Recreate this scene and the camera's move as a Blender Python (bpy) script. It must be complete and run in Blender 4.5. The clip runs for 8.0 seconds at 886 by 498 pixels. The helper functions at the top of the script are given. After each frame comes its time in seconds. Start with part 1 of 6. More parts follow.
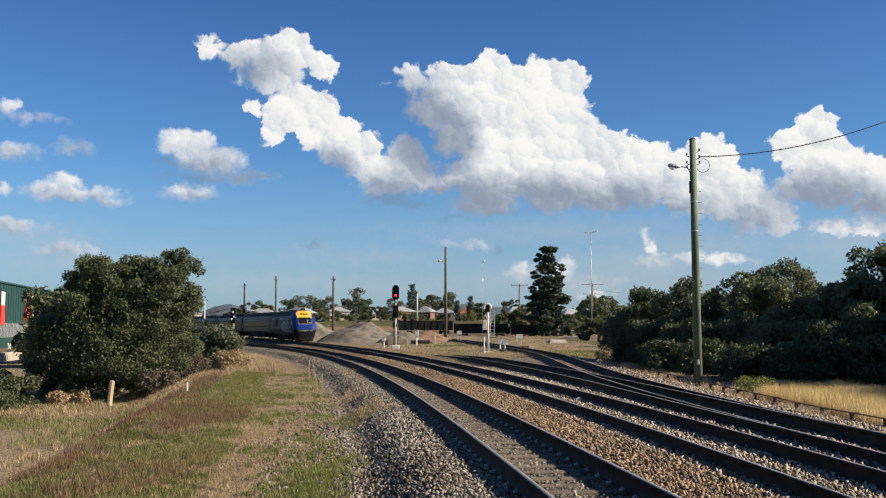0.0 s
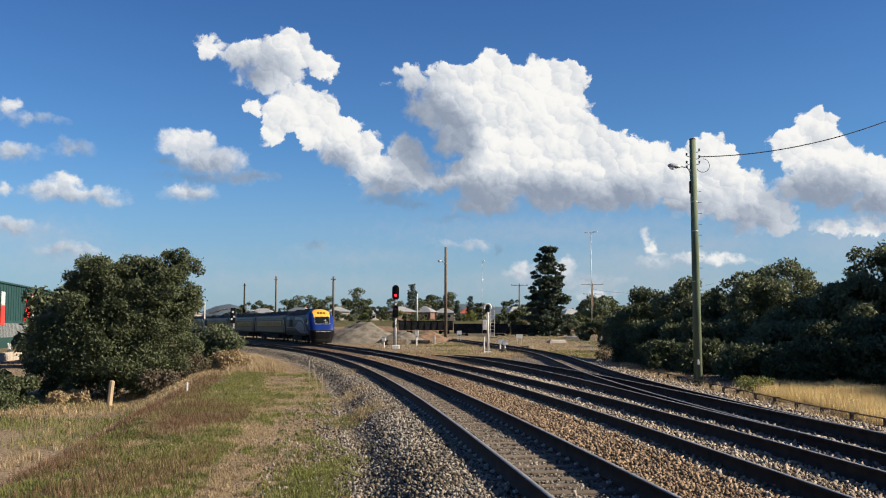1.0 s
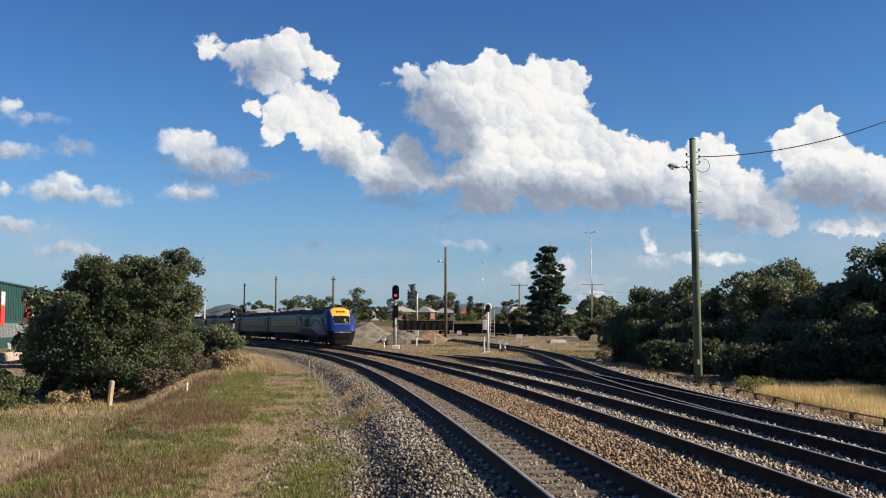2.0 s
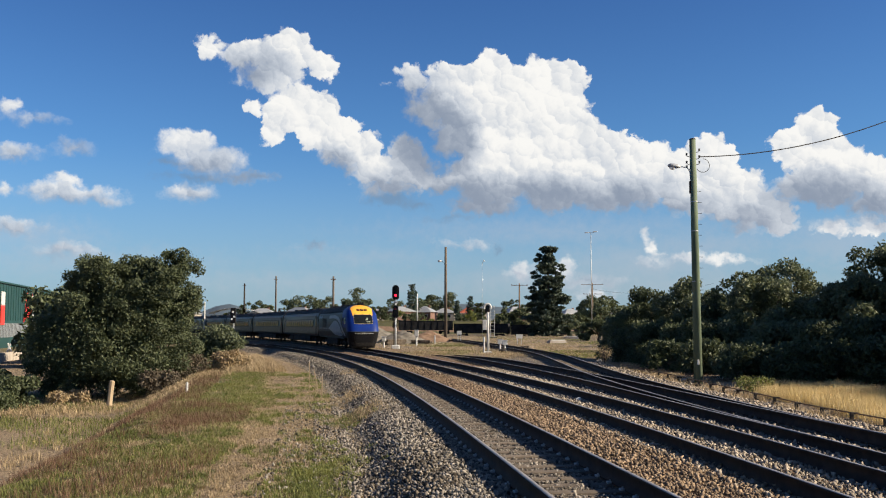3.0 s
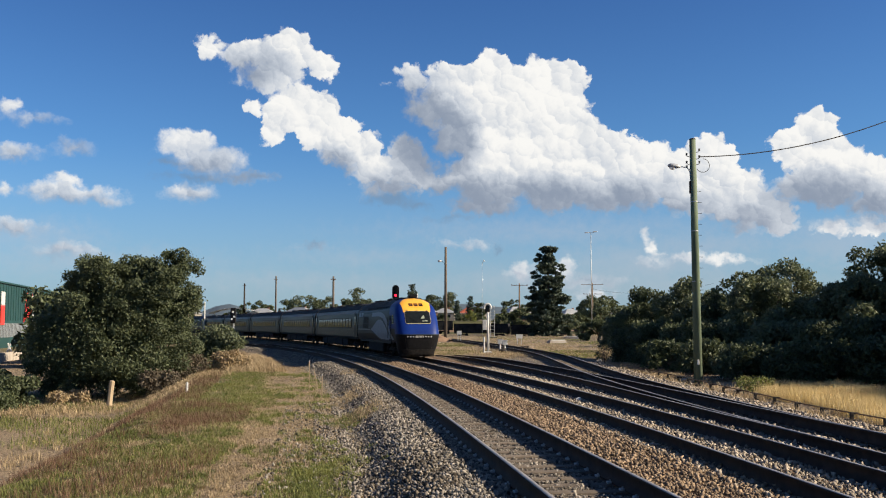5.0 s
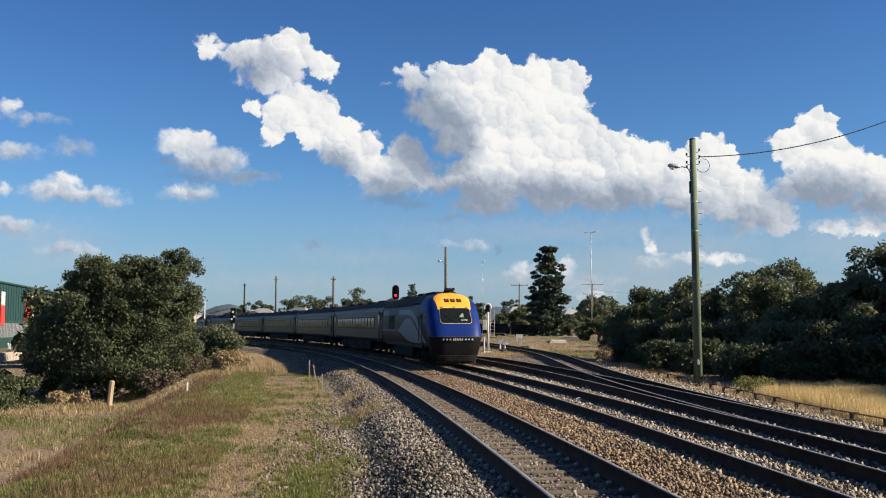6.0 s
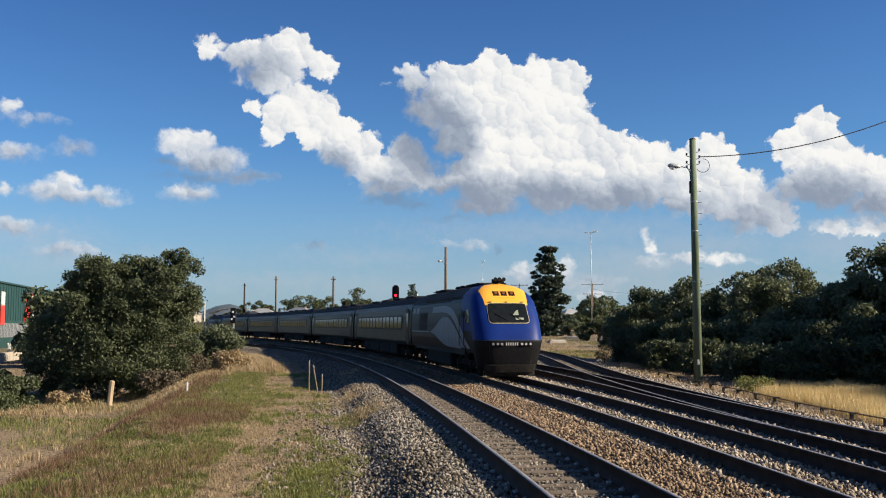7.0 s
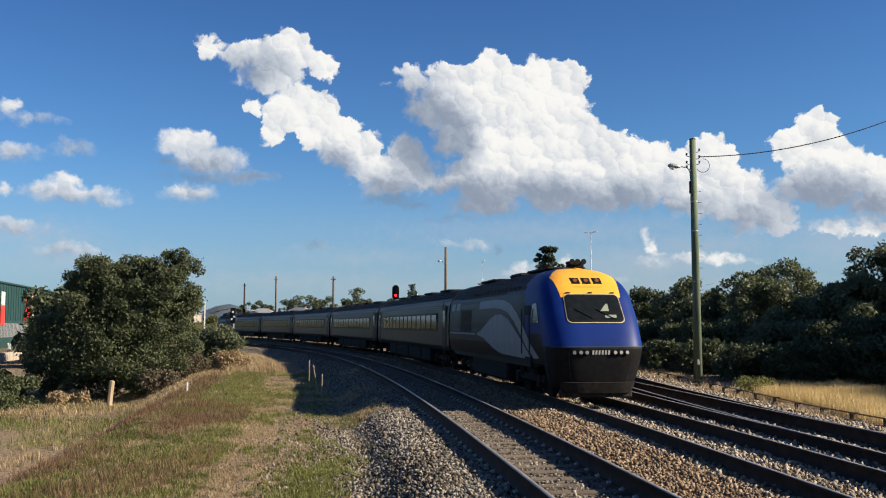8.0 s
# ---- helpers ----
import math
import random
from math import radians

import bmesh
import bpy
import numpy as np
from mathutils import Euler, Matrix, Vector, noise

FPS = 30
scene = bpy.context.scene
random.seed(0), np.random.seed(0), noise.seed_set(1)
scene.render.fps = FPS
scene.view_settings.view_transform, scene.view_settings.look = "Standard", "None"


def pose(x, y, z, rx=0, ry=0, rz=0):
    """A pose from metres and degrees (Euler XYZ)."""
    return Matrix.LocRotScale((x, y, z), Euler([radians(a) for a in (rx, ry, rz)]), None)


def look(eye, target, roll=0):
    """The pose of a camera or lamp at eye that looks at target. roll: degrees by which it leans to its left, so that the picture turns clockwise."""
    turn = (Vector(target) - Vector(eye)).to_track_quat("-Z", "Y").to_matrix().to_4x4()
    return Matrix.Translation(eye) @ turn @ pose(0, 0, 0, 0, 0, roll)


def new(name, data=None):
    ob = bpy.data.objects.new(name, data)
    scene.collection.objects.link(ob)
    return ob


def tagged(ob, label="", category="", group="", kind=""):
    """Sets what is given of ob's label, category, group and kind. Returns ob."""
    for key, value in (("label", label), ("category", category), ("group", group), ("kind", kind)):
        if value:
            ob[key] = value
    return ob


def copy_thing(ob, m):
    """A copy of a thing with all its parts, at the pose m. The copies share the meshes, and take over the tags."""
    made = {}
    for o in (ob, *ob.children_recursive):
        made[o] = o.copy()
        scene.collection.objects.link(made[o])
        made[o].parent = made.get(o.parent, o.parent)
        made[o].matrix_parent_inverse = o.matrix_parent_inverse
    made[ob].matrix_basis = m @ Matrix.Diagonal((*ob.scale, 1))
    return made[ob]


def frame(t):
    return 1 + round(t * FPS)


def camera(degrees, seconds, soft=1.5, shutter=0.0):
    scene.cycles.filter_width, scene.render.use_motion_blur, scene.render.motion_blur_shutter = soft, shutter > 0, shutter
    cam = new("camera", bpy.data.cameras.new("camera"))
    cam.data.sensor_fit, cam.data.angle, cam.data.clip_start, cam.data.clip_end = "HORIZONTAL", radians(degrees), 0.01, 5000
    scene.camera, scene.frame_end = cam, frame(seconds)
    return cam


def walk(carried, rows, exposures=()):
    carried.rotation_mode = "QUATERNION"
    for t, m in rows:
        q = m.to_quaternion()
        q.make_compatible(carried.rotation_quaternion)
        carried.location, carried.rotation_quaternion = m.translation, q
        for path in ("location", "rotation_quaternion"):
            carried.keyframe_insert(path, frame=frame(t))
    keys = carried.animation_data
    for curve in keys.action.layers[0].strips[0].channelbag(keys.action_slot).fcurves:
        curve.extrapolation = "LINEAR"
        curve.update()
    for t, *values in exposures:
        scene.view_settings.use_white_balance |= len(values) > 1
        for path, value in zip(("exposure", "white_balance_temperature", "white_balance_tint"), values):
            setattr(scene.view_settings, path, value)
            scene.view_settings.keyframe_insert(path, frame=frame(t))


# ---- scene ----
# camera on a stand beside the line
cam = camera(49.18, 8.0, soft=1.1)
EYE = pose(0, 0, 2.06, 94.454, 0, 0)
walk(cam, [(0, EYE), (8.0, EYE)])

# ------------------------------------------------------------------ sky and sun
scene.view_settings.exposure = 1.0
SUN_EL, SUN_AZ = radians(28.5), radians(101.5)  # azimuth clockwise from +y
sun = new("sun", bpy.data.lights.new("sun", "SUN"))
sun.data.energy, sun.data.angle, sun.data.color = 5.0, radians(0.53), (1.0, 0.87, 0.68)
to_sun = Vector((math.sin(SUN_AZ) * math.cos(SUN_EL), math.cos(SUN_AZ) * math.cos(SUN_EL), math.sin(SUN_EL)))
sun.matrix_world = look(to_sun * 300, (0, 0, 0))

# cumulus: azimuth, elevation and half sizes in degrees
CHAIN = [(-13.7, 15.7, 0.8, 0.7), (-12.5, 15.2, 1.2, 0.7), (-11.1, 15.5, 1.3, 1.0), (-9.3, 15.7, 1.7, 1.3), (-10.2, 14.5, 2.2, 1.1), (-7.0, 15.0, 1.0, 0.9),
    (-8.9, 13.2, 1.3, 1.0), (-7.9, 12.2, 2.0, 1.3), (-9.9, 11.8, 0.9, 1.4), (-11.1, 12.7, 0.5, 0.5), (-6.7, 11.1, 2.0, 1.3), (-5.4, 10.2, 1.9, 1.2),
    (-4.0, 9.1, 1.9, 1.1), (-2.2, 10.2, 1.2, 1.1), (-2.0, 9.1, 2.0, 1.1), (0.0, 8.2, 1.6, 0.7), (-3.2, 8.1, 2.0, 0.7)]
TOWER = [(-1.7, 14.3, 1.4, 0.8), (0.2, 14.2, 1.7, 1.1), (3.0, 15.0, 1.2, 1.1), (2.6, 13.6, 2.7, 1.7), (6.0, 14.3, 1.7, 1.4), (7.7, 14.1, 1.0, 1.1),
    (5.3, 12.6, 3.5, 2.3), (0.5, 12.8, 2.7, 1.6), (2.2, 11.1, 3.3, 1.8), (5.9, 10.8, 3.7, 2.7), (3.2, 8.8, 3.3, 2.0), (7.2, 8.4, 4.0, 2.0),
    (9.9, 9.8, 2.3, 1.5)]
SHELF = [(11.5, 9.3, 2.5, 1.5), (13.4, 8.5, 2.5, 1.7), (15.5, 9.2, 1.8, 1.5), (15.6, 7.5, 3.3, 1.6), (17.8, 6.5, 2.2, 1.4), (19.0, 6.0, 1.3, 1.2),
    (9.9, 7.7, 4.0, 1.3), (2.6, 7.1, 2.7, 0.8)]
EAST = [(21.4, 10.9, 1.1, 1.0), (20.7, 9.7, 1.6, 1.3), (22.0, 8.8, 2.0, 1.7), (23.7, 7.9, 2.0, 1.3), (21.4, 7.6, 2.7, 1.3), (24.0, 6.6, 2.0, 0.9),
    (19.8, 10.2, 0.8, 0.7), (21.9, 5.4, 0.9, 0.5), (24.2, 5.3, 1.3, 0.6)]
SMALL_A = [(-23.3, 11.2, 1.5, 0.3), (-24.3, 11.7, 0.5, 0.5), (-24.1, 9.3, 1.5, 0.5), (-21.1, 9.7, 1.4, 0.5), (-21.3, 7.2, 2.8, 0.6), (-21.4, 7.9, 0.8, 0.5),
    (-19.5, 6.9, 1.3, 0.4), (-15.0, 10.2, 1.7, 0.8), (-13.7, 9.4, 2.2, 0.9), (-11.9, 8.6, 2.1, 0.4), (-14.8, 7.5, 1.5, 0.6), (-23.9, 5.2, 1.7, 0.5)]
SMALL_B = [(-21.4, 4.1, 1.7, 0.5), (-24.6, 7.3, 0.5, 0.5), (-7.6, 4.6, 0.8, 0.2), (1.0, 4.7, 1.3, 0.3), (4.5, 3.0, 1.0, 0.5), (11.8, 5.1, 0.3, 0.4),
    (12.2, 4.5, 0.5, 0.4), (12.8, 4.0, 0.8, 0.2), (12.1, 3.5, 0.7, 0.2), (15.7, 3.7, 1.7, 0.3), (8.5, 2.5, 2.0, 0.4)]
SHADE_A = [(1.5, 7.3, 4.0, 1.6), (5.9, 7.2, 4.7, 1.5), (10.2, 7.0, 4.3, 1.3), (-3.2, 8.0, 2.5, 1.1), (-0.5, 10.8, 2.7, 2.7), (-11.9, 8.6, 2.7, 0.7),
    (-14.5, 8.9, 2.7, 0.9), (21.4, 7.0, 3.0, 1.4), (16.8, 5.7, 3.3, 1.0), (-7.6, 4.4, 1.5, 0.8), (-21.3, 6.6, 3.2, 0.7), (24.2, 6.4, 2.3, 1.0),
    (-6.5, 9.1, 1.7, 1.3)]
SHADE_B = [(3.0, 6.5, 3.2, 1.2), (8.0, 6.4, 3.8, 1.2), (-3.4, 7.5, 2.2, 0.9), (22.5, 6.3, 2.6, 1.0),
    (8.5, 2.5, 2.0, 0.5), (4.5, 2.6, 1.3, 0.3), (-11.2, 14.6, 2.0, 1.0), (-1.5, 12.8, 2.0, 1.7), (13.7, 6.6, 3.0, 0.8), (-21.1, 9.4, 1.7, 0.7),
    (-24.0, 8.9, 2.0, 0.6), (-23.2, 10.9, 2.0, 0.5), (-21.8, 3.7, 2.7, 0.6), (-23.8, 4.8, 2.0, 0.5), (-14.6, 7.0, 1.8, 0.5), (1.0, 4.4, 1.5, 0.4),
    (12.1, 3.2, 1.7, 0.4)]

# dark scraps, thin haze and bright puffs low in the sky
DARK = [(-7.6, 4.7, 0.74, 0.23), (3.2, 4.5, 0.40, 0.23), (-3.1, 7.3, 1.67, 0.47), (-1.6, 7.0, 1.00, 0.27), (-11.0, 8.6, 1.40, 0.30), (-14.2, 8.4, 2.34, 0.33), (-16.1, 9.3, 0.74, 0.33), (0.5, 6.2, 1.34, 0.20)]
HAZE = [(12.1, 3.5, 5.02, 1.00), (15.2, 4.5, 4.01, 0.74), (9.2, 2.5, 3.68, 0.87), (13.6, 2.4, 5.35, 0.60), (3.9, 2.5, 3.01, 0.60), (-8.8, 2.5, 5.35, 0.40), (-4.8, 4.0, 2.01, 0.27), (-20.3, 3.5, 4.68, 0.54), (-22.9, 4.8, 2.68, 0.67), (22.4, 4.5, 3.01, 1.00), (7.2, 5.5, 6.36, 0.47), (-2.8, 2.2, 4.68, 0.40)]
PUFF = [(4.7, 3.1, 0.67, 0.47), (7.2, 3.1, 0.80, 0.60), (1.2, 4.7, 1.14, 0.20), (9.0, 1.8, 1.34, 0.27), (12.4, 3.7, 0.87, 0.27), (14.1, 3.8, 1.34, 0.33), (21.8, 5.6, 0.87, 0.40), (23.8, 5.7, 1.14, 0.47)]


def build_world():
    w = bpy.data.worlds.new("sky")
    scene.world = w
    w.use_nodes = True
    nt = w.node_tree
    nt.nodes.clear()
    N, K = nt.nodes.new, nt.links.new

    def m(op, a, b=None, c=None, clamp=False):
        n = N("ShaderNodeMath")
        n.operation, n.use_clamp = op, clamp
        for i, v in enumerate((a, b, c)):
            if v is None:
                continue
            if isinstance(v, (int, float)):
                n.inputs[i].default_value = v
            else:
                K(v, n.inputs[i])
        return n.outputs[0]

    def vm(op, a, b=None, s=None):
        n = N("ShaderNodeVectorMath")
        n.operation = op
        for i, v in enumerate((a, b)):
            if v is None:
                continue
            if isinstance(v, tuple):
                n.inputs[i].default_value = v
            else:
                K(v, n.inputs[i])
        if s is not None:
            n.inputs["Scale"].default_value = s
        return n.outputs["Value"] if op in ("LENGTH", "DOT_PRODUCT") else n.outputs["Vector"]

    def ramp(v, lo, hi):
        n = N("ShaderNodeMapRange")
        n.interpolation_type = "SMOOTHSTEP"
        n.inputs["From Min"].default_value, n.inputs["From Max"].default_value = lo, hi
        K(v, n.inputs["Value"])
        return n.outputs["Result"]

    def mixc(f, a, b):
        n = N("ShaderNodeMix")
        n.data_type = "RGBA"
        K(f, n.inputs[0])
        for i, v in ((6, a), (7, b)):
            if isinstance(v, tuple):
                n.inputs[i].default_value = v
            else:
                K(v, n.inputs[i])
        return n.outputs[2]

    sky = N("ShaderNodeTexSky")
    sky.sky_type = "NISHITA"
    sky.sun_disc, sky.sun_elevation, sky.sun_rotation = False, SUN_EL, SUN_AZ
    sky.air_density, sky.dust_density, sky.ozone_density = 1.0, 0.6, 3.0
    sep = N("ShaderNodeSeparateXYZ")
    way = N("ShaderNodeTexCoord").outputs["Generated"]
    K(way, sep.inputs[0])
    az = m("MULTIPLY", m("ARCTAN2", sep.outputs[0], sep.outputs[1]), 57.2958)
    el = m("MULTIPLY", m("ARCSINE", sep.outputs[2]), 57.2958)
    comb = N("ShaderNodeCombineXYZ")
    K(az, comb.inputs[0]), K(el, comb.inputs[1])
    flat = comb.outputs[0]

    def noise_at(p, scale, detail, rough=0.55, colour=False):
        n = N("ShaderNodeTexNoise")
        n.inputs["Scale"].default_value, n.inputs["Detail"].default_value, n.inputs["Roughness"].default_value = scale, detail, rough
        K(p, n.inputs["Vector"])
        return n.outputs["Color" if colour else "Fac"]

    warp = vm("SCALE", vm("SUBTRACT", noise_at(flat, 0.9, 4, 0.6, True), (0.5, 0.5, 0.5)), s=1.5)
    p = vm("MULTIPLY", vm("ADD", flat, warp), (1, 1, 0))

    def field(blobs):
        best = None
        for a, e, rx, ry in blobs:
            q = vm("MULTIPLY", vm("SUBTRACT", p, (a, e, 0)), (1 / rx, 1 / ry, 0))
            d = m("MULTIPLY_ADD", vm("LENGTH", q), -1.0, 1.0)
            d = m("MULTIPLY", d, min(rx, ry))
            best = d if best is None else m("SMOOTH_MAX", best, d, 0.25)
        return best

    def domes(scale, smooth):
        """Cauliflower lobes: their height, and how far each point of a lobe faces the sun."""
        v = N("ShaderNodeTexVoronoi")
        v.feature, v.voronoi_dimensions = "SMOOTH_F1", "2D"
        v.inputs["Scale"].default_value, v.inputs["Smoothness"].default_value = scale, smooth
        K(p, v.inputs["Vector"])
        o = vm("SCALE", vm("SUBTRACT", p, v.outputs["Position"]), s=scale)
        return m("SUBTRACT", 0.42, v.outputs["Distance"]), vm("DOT_PRODUCT", o, (0.70, 0.72, 0))

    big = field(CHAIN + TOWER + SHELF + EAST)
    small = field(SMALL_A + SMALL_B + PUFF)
    h0, f0 = domes(0.26, 1.0)
    h1, f1 = domes(0.62, 0.45)
    h2, f2 = domes(1.55, 0.3)
    h3, f3 = domes(3.9, 0.3)
    fine = m("SUBTRACT", noise_at(flat, 1.6, 7, 0.62), 0.5)
    soft = m("SUBTRACT", noise_at(flat, 0.30, 3, 0.5), 0.5)
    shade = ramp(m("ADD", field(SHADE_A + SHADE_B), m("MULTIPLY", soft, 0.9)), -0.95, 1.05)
    lumps = m("ADD", m("MULTIPLY", h1, 0.50), m("ADD", m("MULTIPLY", h2, 0.34), m("MULTIPLY", h3, 0.10)))
    dens_big = m("ADD", m("ADD", big, lumps), m("MULTIPLY_ADD", fine, 0.42, 0.08))
    dens_small = m("ADD", m("MULTIPLY_ADD", lumps, 0.40, small), m("MULTIPLY_ADD", fine, 0.45, 0.14))
    width = m("MULTIPLY_ADD", shade, 0.45, 0.20)
    a_big = ramp(m("DIVIDE", dens_big, width), 0.0, 1.0)
    a_small = m("MULTIPLY", ramp(m("DIVIDE", dens_small, m("ADD", width, 0.18)), 0.0, 1.0), 0.93)
    alpha = m("MAXIMUM", a_big, a_small)
    # a few other cumulus around the rest of the sky
    around = ramp(m("ADD", noise_at(way, 2.3, 7, 0.58), m("MULTIPLY", fine, 0.12)), 0.60, 0.70)
    outside = m("MULTIPLY", ramp(m("ABSOLUTE", az), 30, 45), m("MULTIPLY", ramp(el, 3, 10), around))
    alpha = m("MAXIMUM", alpha, m("MULTIPLY", outside, 0.8))
    facing = m("ADD", m("MULTIPLY_ADD", f0, 0.20, m("MULTIPLY", f1, 0.30)), m("ADD", m("MULTIPLY", f2, 0.20), m("MULTIPLY", f3, 0.03)))
    facing = m("MULTIPLY", facing, m("MULTIPLY_ADD", shade, -0.55, 1.0))
    light = m("ADD", m("MULTIPLY_ADD", shade, -0.84, 0.73), m("ADD", facing, m("MULTIPLY", fine, 0.30)))
    light = m("ADD", light, m("MULTIPLY", soft, 0.45))
    white, grey, dark = (9.5, 9.4, 9.1, 1), (6.0, 6.45, 7.1, 1), (2.75, 3.3, 4.25, 1)
    col = mixc(ramp(light, 0.30, 0.95), grey, white)
    col = mixc(m("SUBTRACT", 1.0, ramp(light, -0.22, 0.48)), col, dark)
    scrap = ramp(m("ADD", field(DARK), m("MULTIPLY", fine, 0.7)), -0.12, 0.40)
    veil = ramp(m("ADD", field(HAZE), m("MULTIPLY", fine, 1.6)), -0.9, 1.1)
    # pale haze towards the horizon
    haze = m("MULTIPLY", m("SUBTRACT", 1.0, ramp(el, -2.0, 11.0)), 0.62)
    blue = mixc(ramp(el, 6.0, 24.0), vm("MULTIPLY", sky.outputs[0], (0.54, 0.895, 1.25)), vm("MULTIPLY", sky.outputs[0], (0.37, 0.65, 1.06)))
    air = mixc(haze, blue, (3.9, 5.0, 6.2, 1))
    bg = N("ShaderNodeBackground")
    bg.inputs["Strength"].default_value = 0.05
    air = mixc(m("MULTIPLY", veil, 0.34), air, (5.4, 5.5, 6.0, 1))
    sky_col = mixc(alpha, air, col)
    sky_col = mixc(m("MULTIPLY", scrap, 0.62), sky_col, (1.9, 2.75, 3.9, 1))
    K(sky_col, bg.inputs["Color"])
    out = N("ShaderNodeOutputWorld")
    K(bg.outputs[0], out.inputs["Surface"])


build_world()

# ------------------------------------------------------------------ materials
def surface(name, a, b, scale=6.0, rough=0.8, bump=0.2, metal=0.0, fine=40.0, spread=0.35, depth=0.02, per_object=0.0, per_island=0.0, streak=False, clear=0.0, spec=0.5):
    """Two colours mixed by coarse and fine noise, with relief; scale per metre."""
    mt = bpy.data.materials.new(name)
    mt.use_nodes = True
    nt = mt.node_tree
    N, K = nt.nodes.new, nt.links.new
    bs = nt.nodes["Principled BSDF"]
    tc = N("ShaderNodeTexCoord")
    vec = tc.outputs["Object"]
    if streak:
        mp = N("ShaderNodeMapping")
        mp.inputs["Scale"].default_value = (1, 1, 0.12)
        K(vec, mp.inputs["Vector"])
        vec = mp.outputs[0]
    n1, n2 = N("ShaderNodeTexNoise"), N("ShaderNodeTexNoise")
    for n, s, d in ((n1, scale, 5), (n2, fine, 4)):
        n.inputs["Scale"].default_value, n.inputs["Detail"].default_value = s, d
        n.inputs["Roughness"].default_value = 0.6
        K(vec, n.inputs["Vector"])
    add = N("ShaderNodeMath")
    add.operation = "MULTIPLY_ADD"
    K(n2.outputs["Fac"], add.inputs[0])
    add.inputs[1].default_value = spread
    K(n1.outputs["Fac"], add.inputs[2])
    mr = N("ShaderNodeMapRange")
    mr.inputs["From Min"].default_value, mr.inputs["From Max"].default_value = 0.32 + spread / 2, 0.68 + spread / 2
    K(add.outputs[0], mr.inputs["Value"])
    fac = mr.outputs["Result"]
    for amount, node, socket in ((per_object, "ShaderNodeObjectInfo", "Random"), (per_island, "ShaderNodeNewGeometry", "Random Per Island")):
        if amount:
            r = N(node)
            mm = N("ShaderNodeMath")
            mm.operation = "MULTIPLY_ADD"
            K(r.outputs[socket], mm.inputs[0])
            mm.inputs[1].default_value = amount
            sub = N("ShaderNodeMath")
            sub.operation = "MULTIPLY_ADD"
            K(fac, sub.inputs[0])
            sub.inputs[1].default_value, sub.inputs[2].default_value = 1 - amount, 0.0
            K(sub.outputs[0], mm.inputs[2])
            fac = mm.outputs[0]
    mx = N("ShaderNodeMix")
    mx.data_type = "RGBA"
    mx.inputs[6].default_value, mx.inputs[7].default_value = (*a, 1), (*b, 1)
    K(fac, mx.inputs[0])
    K(mx.outputs[2], bs.inputs["Base Color"])
    bs.inputs["Roughness"].default_value, bs.inputs["Metallic"].default_value = rough, metal
    bs.inputs["Coat Weight"].default_value = clear
    bs.inputs["Specular IOR Level"].default_value = spec if rough < 0.6 else 0.15
    if bump:
        bp = N("ShaderNodeBump")
        bp.inputs["Strength"].default_value, bp.inputs["Distance"].default_value = bump, depth
        K(add.outputs[0], bp.inputs["Height"])
        K(bp.outputs[0], bs.inputs["Normal"])
    return mt


def leafy(name, a, b, passing=0.35, gloss=0.3):
    mt = surface(name, a, b, scale=0.7, fine=9.0, rough=0.7, bump=0.0, per_island=0.55)
    nt = mt.node_tree
    bs = nt.nodes["Principled BSDF"]
    bs.inputs["Specular IOR Level"].default_value = gloss
    bs.inputs["Roughness"].default_value = 0.62
    tr = nt.nodes.new("ShaderNodeBsdfTranslucent")
    mx = nt.nodes.new("ShaderNodeMixShader")
    mx.inputs[0].default_value = passing
    src = bs.inputs["Base Color"].links[0].from_socket
    nt.links.new(src, tr.inputs["Color"])
    nt.links.new(bs.outputs[0], mx.inputs[1])
    nt.links.new(tr.outputs[0], mx.inputs[2])
    nt.links.new(mx.outputs[0], nt.nodes["Material Output"].inputs["Surface"])
    return mt


def glow(name, colour, power):
    mt = surface(name, colour, colour, bump=0)
    bs = mt.node_tree.nodes["Principled BSDF"]
    bs.inputs["Emission Color"].default_value, bs.inputs["Emission Strength"].default_value = (*colour, 1), power
    return mt


M_STONE = surface("ballast_stone", (0.009, 0.008, 0.007), (0.325, 0.285, 0.235), scale=3, fine=30, rough=0.9, per_island=0.9, bump=0.3)
M_STONE_BROWN = surface("brown_ballast_stone", (0.045, 0.031, 0.021), (0.37, 0.265, 0.17), scale=3, fine=30, rough=0.9, per_island=0.75, bump=0.3)
M_RAIL = surface("rail_steel", (0.022, 0.014, 0.010), (0.055, 0.032, 0.021), scale=4, fine=60, rough=0.75, metal=0.2)
M_RAILTOP = surface("worn_rail_head", (0.22, 0.20, 0.18), (0.36, 0.33, 0.30), scale=2, fine=20, rough=0.45, metal=0.6, bump=0.05)
M_STONE_PALE = surface("pale_ballast_stone", (0.045, 0.038, 0.030), (0.47, 0.39, 0.30), scale=3, fine=30, rough=0.9, per_island=0.85, bump=0.3)
# oily stone in the yard; on the near shoulder its darkness imitates shade
M_STONE_DARK = surface("oily_and_shaded_ballast_stone", (0.009, 0.007, 0.006), (0.200, 0.165, 0.125), scale=3, fine=30, rough=0.9, per_island=0.85, bump=0.3)
M_SLEEPER = surface("weathered_timber", (0.076, 0.061, 0.047), (0.187, 0.149, 0.111), scale=3, fine=50, rough=0.9, per_object=0.4, bump=0.5)
M_IRON = surface("dark_iron", (0.02, 0.018, 0.016), (0.06, 0.05, 0.04), rough=0.7, metal=0.3)
M_LEAF = leafy("dark_leaf", (0.032, 0.045, 0.022), (0.122, 0.139, 0.064), 0.30, 0.34)
